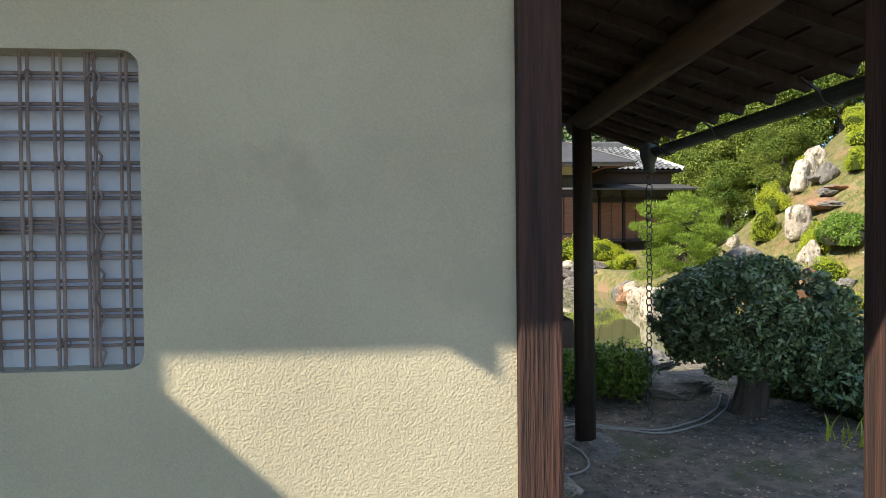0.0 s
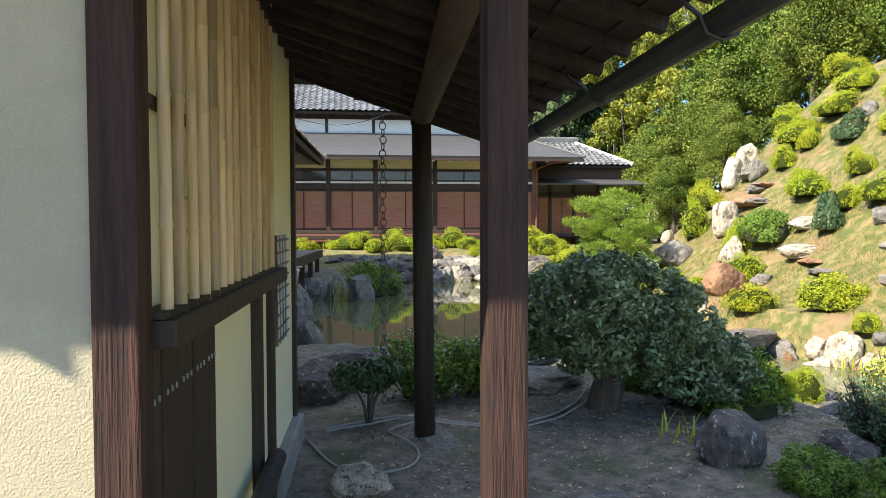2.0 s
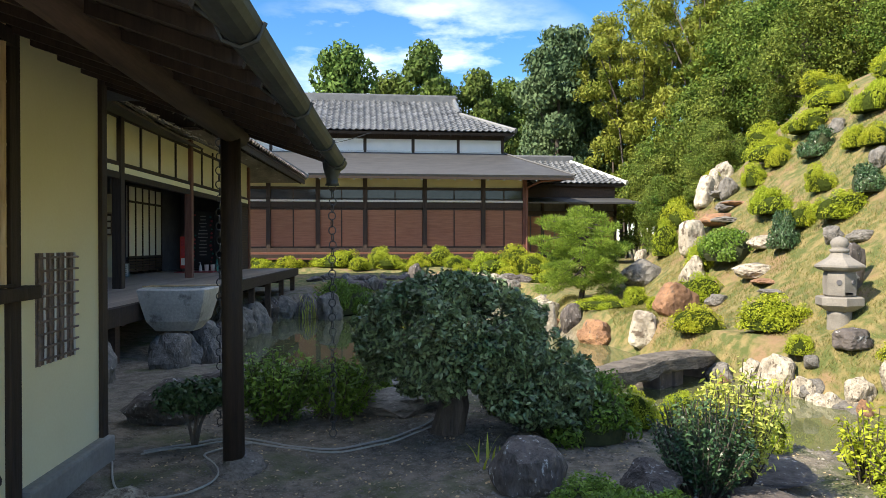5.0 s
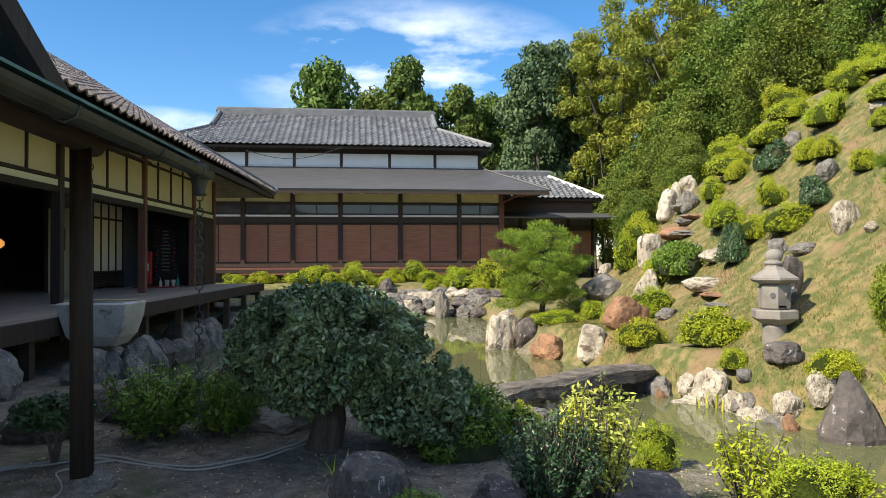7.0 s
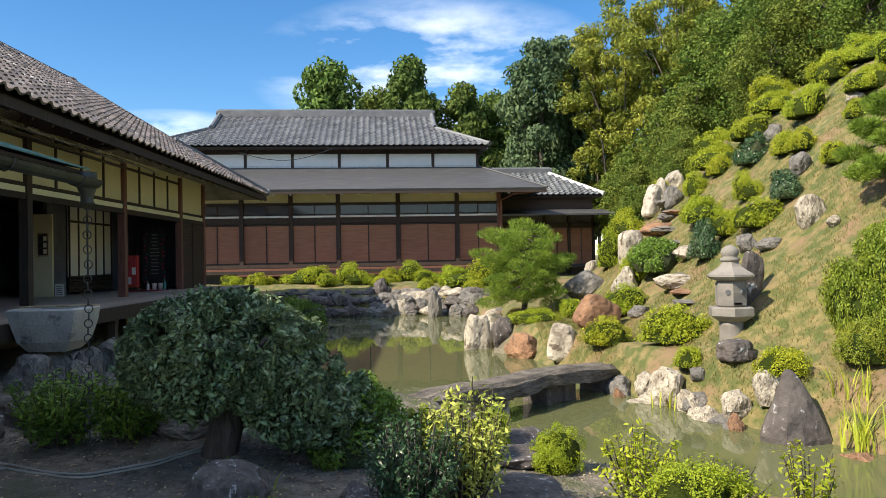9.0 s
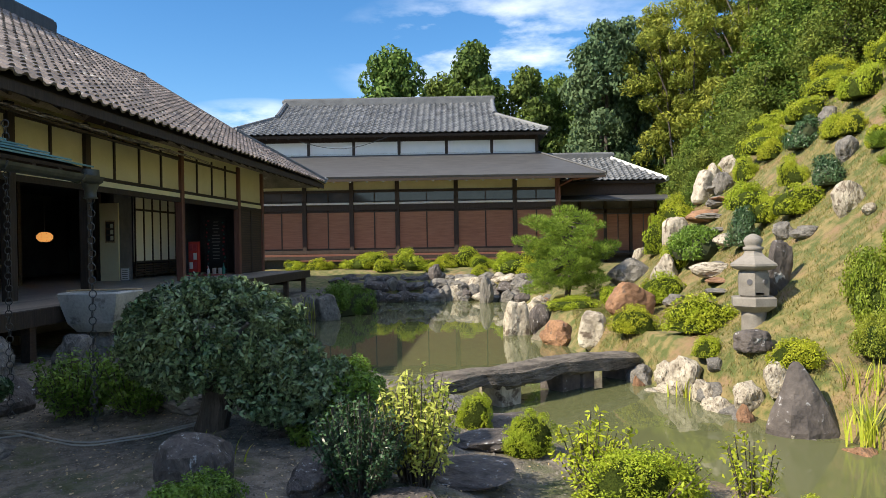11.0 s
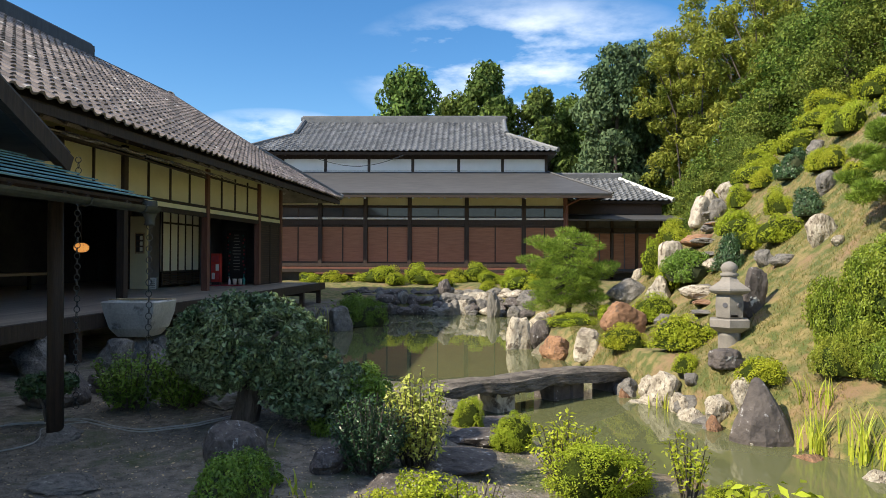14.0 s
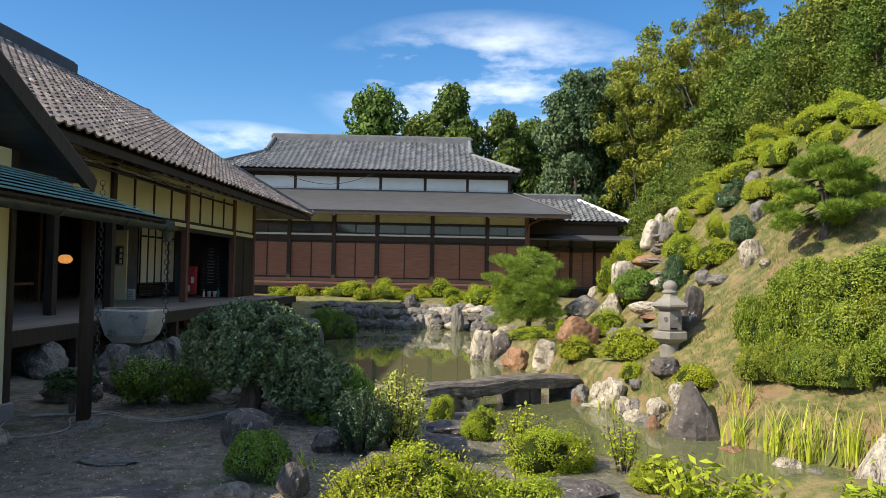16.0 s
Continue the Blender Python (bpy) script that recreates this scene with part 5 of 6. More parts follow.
def crown_points(clumps, n, seed, depth=0.45):
    """Places and directions over many lumpy clumps (x, y, z, rx, ry, rz)."""
    rs = np.random.RandomState(seed)
    c = np.array(clumps)
    area = (c[:, 3] * c[:, 4] + c[:, 3] * c[:, 5] + c[:, 4] * c[:, 5])
    P, D = [], []
    for i, k in enumerate(np.maximum(1, (n * area / area.sum())).astype(int)):
        d = rs.normal(0, 1, (k, 3))
        d /= np.linalg.norm(d, axis=1)[:, None]
        r = lobes(d, seed * 100 + i, 5, 0.16) * (1 - depth * rs.rand(k) ** 1.5)
        P.append(c[i, :3] + d * r[:, None] * c[i, 3:6])
        D.append(d)
    return np.concatenate(P), np.concatenate(D)


def bush_kind(label, category, mat, seed, n, leaf, wide, low=-0.2, amp=0.10, spread=0.6, group="", core=None, clumps=34, size=0.30):
    """A shrub of radius 1: many leafy clumps over a lumpy dome, round a solid core coloured dark as the shade in the
    gaps.
    """
    c, d = dome(clumps, seed, low, 0.10, amp)
    rs = np.random.RandomState(seed + 500)
    cl = [(*(q * (0.97 - 0.75 * size)), *(size * rs.uniform(0.65, 1.2) * rs.uniform(0.85, 1.15, 3))) for q in c]
    p, d = crown_points(cl, n, seed, 0.35)
    keep = p[:, 2] > low
    t = thing("shrub", label, category, group=group, m=Matrix.Translation((0, 0, -200 - seed)))
    part("foliage", leaf_mesh("foliage", p[keep], d[keep] + 0.5 * p[keep], leaf, leaf * wide, mat, seed, spread), None, t)
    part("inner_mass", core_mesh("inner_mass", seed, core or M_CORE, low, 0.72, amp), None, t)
    return t


AZ = "clipped round azalea shrub, bright green"
KINDS = {
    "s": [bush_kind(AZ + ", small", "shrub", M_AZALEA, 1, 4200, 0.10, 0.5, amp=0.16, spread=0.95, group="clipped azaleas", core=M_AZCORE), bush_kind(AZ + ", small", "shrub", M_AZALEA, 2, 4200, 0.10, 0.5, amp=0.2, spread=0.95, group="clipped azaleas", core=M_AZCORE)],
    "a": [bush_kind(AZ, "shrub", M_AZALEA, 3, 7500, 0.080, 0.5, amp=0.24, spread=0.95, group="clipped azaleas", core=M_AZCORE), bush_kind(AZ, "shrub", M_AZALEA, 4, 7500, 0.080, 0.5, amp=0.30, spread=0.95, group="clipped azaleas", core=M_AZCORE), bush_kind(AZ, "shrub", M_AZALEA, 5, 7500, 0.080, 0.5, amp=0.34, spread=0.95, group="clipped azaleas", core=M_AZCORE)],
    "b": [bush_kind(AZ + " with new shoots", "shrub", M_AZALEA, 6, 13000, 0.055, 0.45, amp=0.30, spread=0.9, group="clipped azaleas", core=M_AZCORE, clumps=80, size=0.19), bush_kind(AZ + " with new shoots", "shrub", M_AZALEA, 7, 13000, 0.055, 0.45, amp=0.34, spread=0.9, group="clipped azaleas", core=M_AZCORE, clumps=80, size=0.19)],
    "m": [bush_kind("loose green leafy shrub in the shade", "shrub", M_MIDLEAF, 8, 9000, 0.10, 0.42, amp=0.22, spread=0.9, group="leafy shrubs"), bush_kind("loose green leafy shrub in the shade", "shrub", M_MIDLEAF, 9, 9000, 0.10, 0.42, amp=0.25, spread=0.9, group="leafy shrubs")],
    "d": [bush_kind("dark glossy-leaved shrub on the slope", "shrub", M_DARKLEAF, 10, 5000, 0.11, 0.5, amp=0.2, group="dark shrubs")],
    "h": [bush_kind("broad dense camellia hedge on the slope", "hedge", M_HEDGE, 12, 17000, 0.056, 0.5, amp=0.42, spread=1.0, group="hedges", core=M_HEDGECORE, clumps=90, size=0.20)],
}


def plant(kind, x, y, r, h, dz=0.0, squash=1.0):
    proto = KINDS[kind][random.randrange(len(KINDS[kind]))]
    z = max(ground_height(x, y), WATER_Z) + dz
    m = Matrix.Translation((x, y, z + 0.18 * h)) @ Matrix.Rotation(random.uniform(0, 6.28), 4, "Z") @ Matrix.Diagonal((r, r * squash, h * 0.84, 1))
    return copy_thing(proto, m)


random.seed(11)
FAR_BANK = ((2.87, 23.8, 0.62, 0.62), (0.73, 22.4, 0.62, 0.6), (-1.07, 23.6, 0.78, 0.6), (4.34, 21.4, 0.68, 0.7), (3.5, 22.6, 0.5, 0.45), (5.4, 21.6, 0.7, 0.8), (-2.9, 23.6, 0.5, 0.4), (-3.9, 24.0, 0.55, 0.4), (1.7, 21.5, 0.36, 0.35), (6.2, 21.0, 0.6, 0.7), (4.9, 19.8, 0.42, 0.4), (6.1, 19.0, 0.5, 0.5), (3.3, 20.6, 0.35, 0.35), (-0.2, 21.9, 0.4, 0.4), (2.1, 23.2, 0.45, 0.4))
for x, y, r, h in FAR_BANK:
    plant("s" if r < 0.45 else "a", x, y, r * 1.08, h * 1.25)
SLOPE = (("a", 11.12, 9.63, 0.42, 0.61), ("a", 10.42, 7.74, 0.40, 0.60), ("a", 12.81, 11.1, 0.42, 0.62), ("a", 10.22, 9.20, 0.38, 0.80), ("a", 10.77, 11.4, 0.51, 0.67), ("a", 10.1, 11.1, 0.46, 0.64), ("a", 9.28, 7.91, 0.34, 0.44), ("s", 9.29, 8.49, 0.26, 0.50), ("a", 9.44, 11.6, 0.55, 0.73), ("d", 9.27, 9.66, 0.35, 0.61), ("s", 8.86, 6.42, 0.24, 0.37), ("a", 8.44, 8.31, 0.28, 0.52), ("d", 8.28, 6.81, 0.32, 0.47), ("a", 8.77, 11.2, 0.37, 0.57), ("a", 7.82, 6.87, 0.42, 0.50), ("a", 7.96, 9.28, 0.45, 0.68), ("a", 7.68, 7.65, 0.32, 0.46), ("d", 7.23, 7.53, 0.31, 0.64), ("m", 6.99, 8.96, 0.56, 0.69), ("a", 7.85, 13.0, 0.45, 0.69), ("a", 7.07, 12.1, 0.33, 0.84), ("s", 8.75, 13.1, 0.32, 0.62), ("s", 9.75, 7.1, 0.24, 0.34), ("s", 9.2, 10.9, 0.26, 0.50), ("a", 6.75, 9.6, 0.36, 0.7), ("a", 6.1, 8.4, 0.42, 0.56), ("a", 5.8, 5.5, 0.48, 0.52), ("a", 5.07, 6.45, 0.38, 0.44), ("s", 5.47, 4.42, 0.2, 0.28), ("s", 6.0, 3.25, 0.30, 0.32), ("s", 5.6, 10.2, 0.28, 0.38), ("a", 4.7, 9.9, 0.5, 0.30), ("s", 5.56, 9.1, 0.22, 0.28))
for kind, x, y, r, h in SLOPE:
    plant(kind, x, y, r * 1.02, h * 1.0)
CREST = ((11.6, 9.2, 0.45, 0.5), (11.0, 7.6, 0.5, 0.55), (10.6, 6.6, 0.4, 0.5), (11.4, 5.6, 0.5, 0.55), (12.2, 10.6, 0.55, 0.6), (12.6, 7.0, 0.6, 0.6), (11.7, 13.0, 0.55, 0.6), (10.6, 13.6, 0.5, 0.55), (9.9, 12.6, 0.45, 0.6))
for x, y, r, h in CREST:
    plant("a", x, y, r, h)
for x, y, r, h in ((6.95, 3.3, 0.50, 1.0), (7.35, 3.1, 0.62, 1.05), (7.85, 2.9, 0.7, 0.95), (7.6, 2.4, 0.6, 0.9), (8.4, 2.7, 0.8, 0.72), (8.1, 2.1, 0.7, 0.70), (9.1, 2.3, 0.8, 0.55), (8.8, 1.6, 0.7, 0.6), (7.0, 2.75, 0.42, 0.72), (9.8, 1.9, 0.8, 0.5), (7.75, 3.5, 0.5, 0.7)):
    plant("h", x, y, r, h, -0.12, 0.8)
for x, y, r, h in ((7.15, 2.55, 0.38, 0.60), (7.5, 2.1, 0.42, 0.62), (7.95, 1.75, 0.46, 0.66), (8.4, 1.4, 0.5, 0.66), (6.85, 2.95, 0.34, 0.55)):
    plant("h", x, y, r, h, -0.10)
for x, y, r, h in ((1.45, 0.85, 0.42, 0.50), (1.35, 1.7, 0.42, 0.45), (1.12, -1.3, 0.25, 0.34), (1.03, -0.75, 0.24, 0.22), (-0.1, 1.9, 0.25, 0.3), (-0.75, 15.0, 0.55, 1.0), (-0.3, 15.3, 0.5, 0.85), (1.2, 1.5, 0.3, 0.3)):
    plant("m", x, y, r, h)
for x, y, r, h in ((3.36, -0.16, 0.34, 0.32), (3.58, -0.20, 0.24, 0.24), (2.42, -1.70, 0.44, 0.44), (2.86, -1.85, 0.36, 0.36), (2.04, -1.90, 0.36, 0.32), (2.86, 0.9, 0.20, 0.27), (2.46, 1.5, 0.18, 0.25), (1.95, 1.1, 0.2, 0.26), (4.15, -0.75, 0.2, 0.2)):
    plant("b", x, y, r * 1.12, h * 1.1)


def leafy_sprigs(name, x, y, r, h, stems, per, leaf, mat, label, seed):
    """A loose shrub of separate upright shoots with leaves along them."""
    rs = np.random.RandomState(seed)
    t = thing(name, label, "shrub", m=Matrix.Translation((x, y, max(ground_height(x, y), WATER_Z))))
    bm, P, D = bmesh.new(), [], []
    for _ in range(stems):
        a, k = rs.uniform(0, 6.28), rs.rand() ** 0.5
        top = Vector((r * k * math.cos(a), r * k * math.sin(a), h * rs.uniform(0.55, 1.0) * (1 - 0.3 * k)))
        foot = Vector((top.x * 0.3, top.y * 0.3, -0.03))
        stick(foot, top, 0.006, 0.003, 5, bm)
        for _ in range(per):
            f = rs.uniform(0.3, 1.02)
            p = foot.lerp(top, f) + Vector(rs.normal(0, leaf * 0.55, 3))
            P.append(p[:])
            D.append((p - foot.lerp(top, f)).normalized()[:])
    part("stem", bm, M_BARK, t)["kind"] = "stuff"
    part("leaves", leaf_mesh("leaves", np.array(P), np.array(D) * 0.5 + np.array([0, 0, 0.6]), leaf, leaf * 0.42, mat, seed, 0.4), None, t)
    return t


leafy_sprigs("variegated_shrub", 2.10, -0.12, 0.27, 0.80, 75, 42, 0.044, M_YELLOWLEAF, "yellow-green variegated shrub in full sun", 31)
leafy_sprigs("leafy_shrub", 4.38, -1.35, 0.45, 0.50, 34, 22, 0.085, M_AZALEA, "fresh green large-leaved shrub by the pond", 32)
leafy_sprigs("leafy_shrub", 3.22, 0.22, 0.26, 0.58, 40, 24, 0.05, M_AZALEA, "fresh green upright shrub by the pond", 33)
leafy_sprigs("leafy_shrub", 4.02, -0.35, 0.16, 0.58, 16, 22, 0.045, M_AZALEA, "fresh green upright shrub by the pond", 34)
leafy_sprigs("leafy_shrub", 5.2, -1.9, 0.3, 0.4, 16, 20, 0.085, M_AZALEA, "fresh green large-leaved shrub by the pond", 35)
leafy_sprigs("leafy_shrub", 1.78, -0.34, 0.30, 0.62, 110, 60, 0.030, M_DARKLEAF, "feathery green shrub at the path's side", 36)
leafy_sprigs("leafy_shrub", -0.78, 1.40, 0.40, 0.62, 90, 46, 0.05, M_MIDLEAF, "loose green shrub in the porch's shade", 38)
leafy_sprigs("leafy_shrub", -0.30, 1.45, 0.34, 0.56, 80, 46, 0.05, M_MIDLEAF, "loose green shrub in the porch's shade", 39)
for k, (x, y, r, h) in enumerate(((2.42, -1.70, 0.48, 0.54), (2.86, -1.85, 0.40, 0.46), (3.42, -0.16, 0.42, 0.40), (2.04, -1.90, 0.38, 0.42))):
    leafy_sprigs("azalea_shoots", x, y, r, h, 110, 26, 0.032, M_AZALEA, "bright new shoots standing above a clipped azalea", 60 + k)
leafy_sprigs("pond_plant", -0.9, 14.9, 0.5, 1.0, 40, 30, 0.10, M_MIDLEAF, "tall leafy plant on the far bank", 37)


# ---- the dark tree-shrub in the shaded bed ----
rs = np.random.RandomState(77)
osm = thing("osmanthus_tree", "rounded dark-leaved tree shrub with thick short trunk", "tree", m=Matrix.Translation((0.62, 0.90, 0.0)))
cl = [(-0.12, 0, 0.66, 0.44, 0.40, 0.30), (0.30, -0.05, 0.50, 0.36, 0.34, 0.26), (0.70, -0.1, 0.30, 0.28, 0.28, 0.22), (0.40, -0.3, 0.28, 0.26, 0.22, 0.20)]
for k in range(190):
    a, zf = rs.uniform(0, 6.28), rs.uniform(-0.9, 1.0)
    rr = math.sqrt(max(0.0, 1 - abs(zf) ** 2.6))
    cl.append((-0.10 + 0.58 * rr * math.cos(a), 0.56 * rr * math.sin(a), 0.70 + 0.38 * zf, *rs.uniform(0.055, 0.12, 3)))
for k in range(80):
    a, zf = rs.uniform(0, 6.28), rs.uniform(-0.9, 1.0)
    rr = math.sqrt(max(0.0, 1 - zf * zf))
    cl.append((0.52 + 0.44 * rr * math.cos(a), -0.06 + 0.40 * rr * math.sin(a), 0.38 + 0.32 * zf - 0.14 * rr * math.cos(a), *rs.uniform(0.05, 0.11, 3)))
for k in range(90):
    a, zf = rs.uniform(0, 6.28), rs.uniform(-0.3, 1.0)
    rr = math.sqrt(max(0.0, 1 - zf * zf)) * rs.uniform(1.05, 1.22)
    cl.append((-0.08 + 0.60 * rr * math.cos(a), 0.56 * rr * math.sin(a), 0.72 + 0.40 * zf, *rs.uniform(0.025, 0.055, 3)))
p, d = crown_points(cl, 44000, 3, 0.35)
part("crown", leaf_mesh("crown", p, d + np.array([0, 0, 0.3]), 0.054, 0.024, M_OSMLEAF, 5, 0.8), None, osm)
bm = stick((-0.14, 0, -0.06), (-0.06, 0, 0.5), 0.13, 0.095, 10, None, 0.02)
for k in range(7):
    a = k * 0.9
    stick((-0.08, 0, 0.3 + 0.03 * k), (0.4 * math.cos(a), 0.4 * math.sin(a), 0.72 + 0.02 * k), 0.045, 0.015, 6, bm)
part("trunk", bm, M_BARK, osm)

small = thing("small_shrub", "small dark shrub with bare twisted stems", "shrub", m=Matrix.Translation((-1.22, 0.78, 0.0)))
p, d = crown_points([(0, 0, 0.33, 0.2, 0.18, 0.12), (0.14, 0.03, 0.36, 0.12, 0.12, 0.09), (-0.14, 0, 0.33, 0.12, 0.12, 0.1)], 1800, 4, 0.4)
part("foliage", leaf_mesh("foliage", p, d, 0.045, 0.022, M_DARKLEAF, 6, 0.6), None, small)
bm = None
for q in ((0.12, 0.02, 0.33), (-0.12, 0, 0.31), (0.0, 0.06, 0.36), (0.05, -0.05, 0.3)):
    bm = stick((0, 0, -0.03), (q[0] * 0.3, q[1] * 0.3, 0.15), 0.016, 0.012, 6, bm)
    bm = stick((q[0] * 0.3, q[1] * 0.3, 0.15), q, 0.012, 0.006, 6, bm)
part("stem", bm, M_BARK, small)["kind"] = "stuff"


# ---- pines ----
def needle_mesh(name, clumps, n, length, width, mat, seed):
    rs = np.random.RandomState(seed)
    p, d = crown_points(clumps, n, seed, 0.5)
    d = d + np.array([0, 0, 0.8]) + rs.normal(0, 0.5, d.shape)
    d /= np.linalg.norm(d, axis=1)[:, None]
    s = np.cross(d, rs.normal(0, 1, d.shape))
    s /= np.linalg.norm(s, axis=1)[:, None]
    ln = length * rs.uniform(0.6, 1.2, len(p))[:, None]
    V = np.stack([p - s * width, p + s * width, p + d * ln], 1).reshape(-1, 3)
    me = bpy.data.meshes.new(name)
    me.from_pydata(V.tolist(), [], np.arange(len(V)).reshape(-1, 3).tolist())
    me.materials.append(mat)
    return me


def pine(x, y, h, spread, seed, pads, label):
    rs = np.random.RandomState(seed)
    z = ground_height(x, y)
    t = thing("garden_pine", label, "pine tree", m=Matrix.Translation((x, y, z)))
    cl, bm = [], bmesh.new()
    trunk = [Vector((0, 0, -0.1)), Vector((0.12 * spread, 0.05, h * 0.3)), Vector((-0.05 * spread, 0, h * 0.62)), Vector((0.06, 0.05, h * 0.92))]
    for i, (u, v) in enumerate(zip(trunk, trunk[1:])):
        stick(u, v, 0.075 - 0.02 * i, 0.055 - 0.018 * i, 8, bm)
    for k in range(pads):
        f = (k + 0.5) / pads
        a = k * 2.4 + rs.uniform(-0.3, 0.3)
        reach = math.sqrt(max(0.05, 1 - max(0.0, (f - 0.35) / 0.75) ** 3)) * (0.85 + 0.15 * min(1.0, f / 0.2))
        r = spread * reach * rs.uniform(0.3, 1.0)
        c = Vector((r * math.cos(a), r * math.sin(a), h * (0.16 + 0.80 * f - 0.10 * r / spread)))
        s = spread * rs.uniform(0.22, 0.36)
        cl.append((*c, s, s, s * 0.36))
        stick(trunk[1].lerp(trunk[3], f), c, 0.020, 0.008, 6, bm)
    cl.append((0, 0, h * 0.95, spread * 0.26, spread * 0.26, spread * 0.14))
    part("trunk", bm, M_BARK, t)
    part("needles", needle_mesh("needles", cl, 46000, 0.085, 0.0065, M_PINE, seed), None, t)


pine(4.93, 11.9, 2.12, 1.02, 3, 54, "layered garden pine with soft bright needles")
pine(8.28, 4.1, 1.36, 0.76, 4, 30, "young layered pine growing on the slope")


# ---- grass and iris ----
def grass():
    rs = np.random.RandomState(9)
    V, F = [], []
    k = 0
    while k < 120000:
        x, y = 4.6 + 6.0 * rs.rand() ** 1.3, 0.2 + 13.0 * rs.rand()
        if noise.noise((x * 1.4, y * 1.4, 7)) < -0.18 + 0.3 * rs.rand() - 0.15:
            k += 1
            continue
        z = ground_height(x, y)
        k += 1
        if z < WATER_Z + 0.1:
            continue
        a, h = rs.uniform(0, 6.28), rs.uniform(0.015, 0.055)
        w = 0.0055
        lx, ly = rs.normal(0, 0.5 * h, 2)
        n = len(V)
        V += [(x - w * math.cos(a), y - w * math.sin(a), z - 0.005), (x + w * math.cos(a), y + w * math.sin(a), z - 0.005), (x + lx, y + ly, z + h)]
        F.append((n, n + 1, n + 2))
    me = bpy.data.meshes.new("grass")
    me.from_pydata(V, [], F)
    me.materials.append(M_GRASS)
    tagged(new("grass", me), "short dry yellow-green grass on the slope", "grass", kind="stuff")


grass()


BLADES = []
for k in range(6):
    bm, prev, lean = bmesh.new(), None, 0.08 + 0.08 * k
    for i in range(6):
        f = i / 5
        w = 0.0085 * (1 - f ** 3) + 0.0006
        pair = [bm.verts.new((lean * f * f, s * w, f - 0.25 * lean * f ** 3)) for s in (-1, 1)]
        if prev:
            bm.faces.new((prev[0], prev[1], pair[1], pair[0]))
        prev = pair
    me = bpy.data.meshes.new("blade")
    bm.to_mesh(me)
    bm.free()
    me.materials.append(M_IRIS)
    BLADES.append(me)


def iris(x, y, n, h, seed):
    rs = np.random.RandomState(seed)
    t = thing("iris_clump", "clump of long yellow-green iris blades by the water", "iris", group="iris clumps", m=Matrix.Translation((x, y, max(ground_height(x, y), WATER_Z) - 0.04)))
    for _ in range(int(1.4 * n)):
        a, r, hh = rs.uniform(0, 6.28), rs.uniform(0, 0.24), h * rs.uniform(0.5, 1.1)
        o = new("blade", BLADES[rs.randint(6)])
        o.parent = t
        o.matrix_local = Matrix.Translation((r * math.cos(a), r * math.sin(a), 0)) @ Matrix.Rotation(rs.uniform(0, 6.28), 4, "Z") @ Matrix.Diagonal((hh, 1, hh, 1))


for k, (x, y, n, h) in enumerate(((6.15, 2.15, 34, 0.55), (6.4, 1.75, 26, 0.6), (6.65, 1.45, 36, 0.75), (6.95, 1.15, 30, 0.7), (7.3, 0.9, 30, 0.7), (6.3, 2.5, 18, 0.4), (5.15, 4.3, 12, 0.35), (7.7, 0.6, 30, 0.7), (-1.5, 14.2, 26, 0.7), (1.35, -0.9, 14, 0.14), (0.75, 0.15, 14, 0.2))):
    iris(x, y, n, h, 50 + k)


# ---- trees behind ----
def tree_kind(name, label, mat, seed, clumps, n, leaf, height, width):
    """A tree of unit height: tapered trunk with limbs, and a crown of many clumps."""
    rs = np.random.RandomState(seed)
    t = thing(name, label, "tree", group=label, m=Matrix.Translation((0, 0, -300 - seed)))
    cl, bm = [], bmesh.new()
    stick((0, 0, -0.6), (rs.normal(0, 0.15), rs.normal(0, 0.15), height * 0.8), 0.26, 0.06, 8, bm, 0.08)
    for k in range(clumps):
        zf = rs.uniform(0.18, 1.0)
        rr = width * math.sqrt(max(0.02, 1 - max(0.0, (zf - 0.35) / 0.65) ** 2)) * rs.uniform(0.3, 0.95)
        a = rs.uniform(0, 6.28)
        s = width * rs.uniform(0.22, 0.34)
        c = (rr * math.cos(a), rr * math.sin(a), height * zf - 0.3 * s)
        cl.append((*c, s, s, s * rs.uniform(0.6, 0.9)))
        if k % 3 == 0:
            stick((0, 0, c[2] * 0.8), c, 0.07, 0.025, 5, bm)
    p, d = crown_points(cl, n, seed, 0.4)
    part("trunk", bm, M_BARK, t)
    part("crown", leaf_mesh("crown", p, d + np.array([0, 0, 0.25]), leaf, leaf * 0.55, mat, seed, 0.7), None, t)
    return t


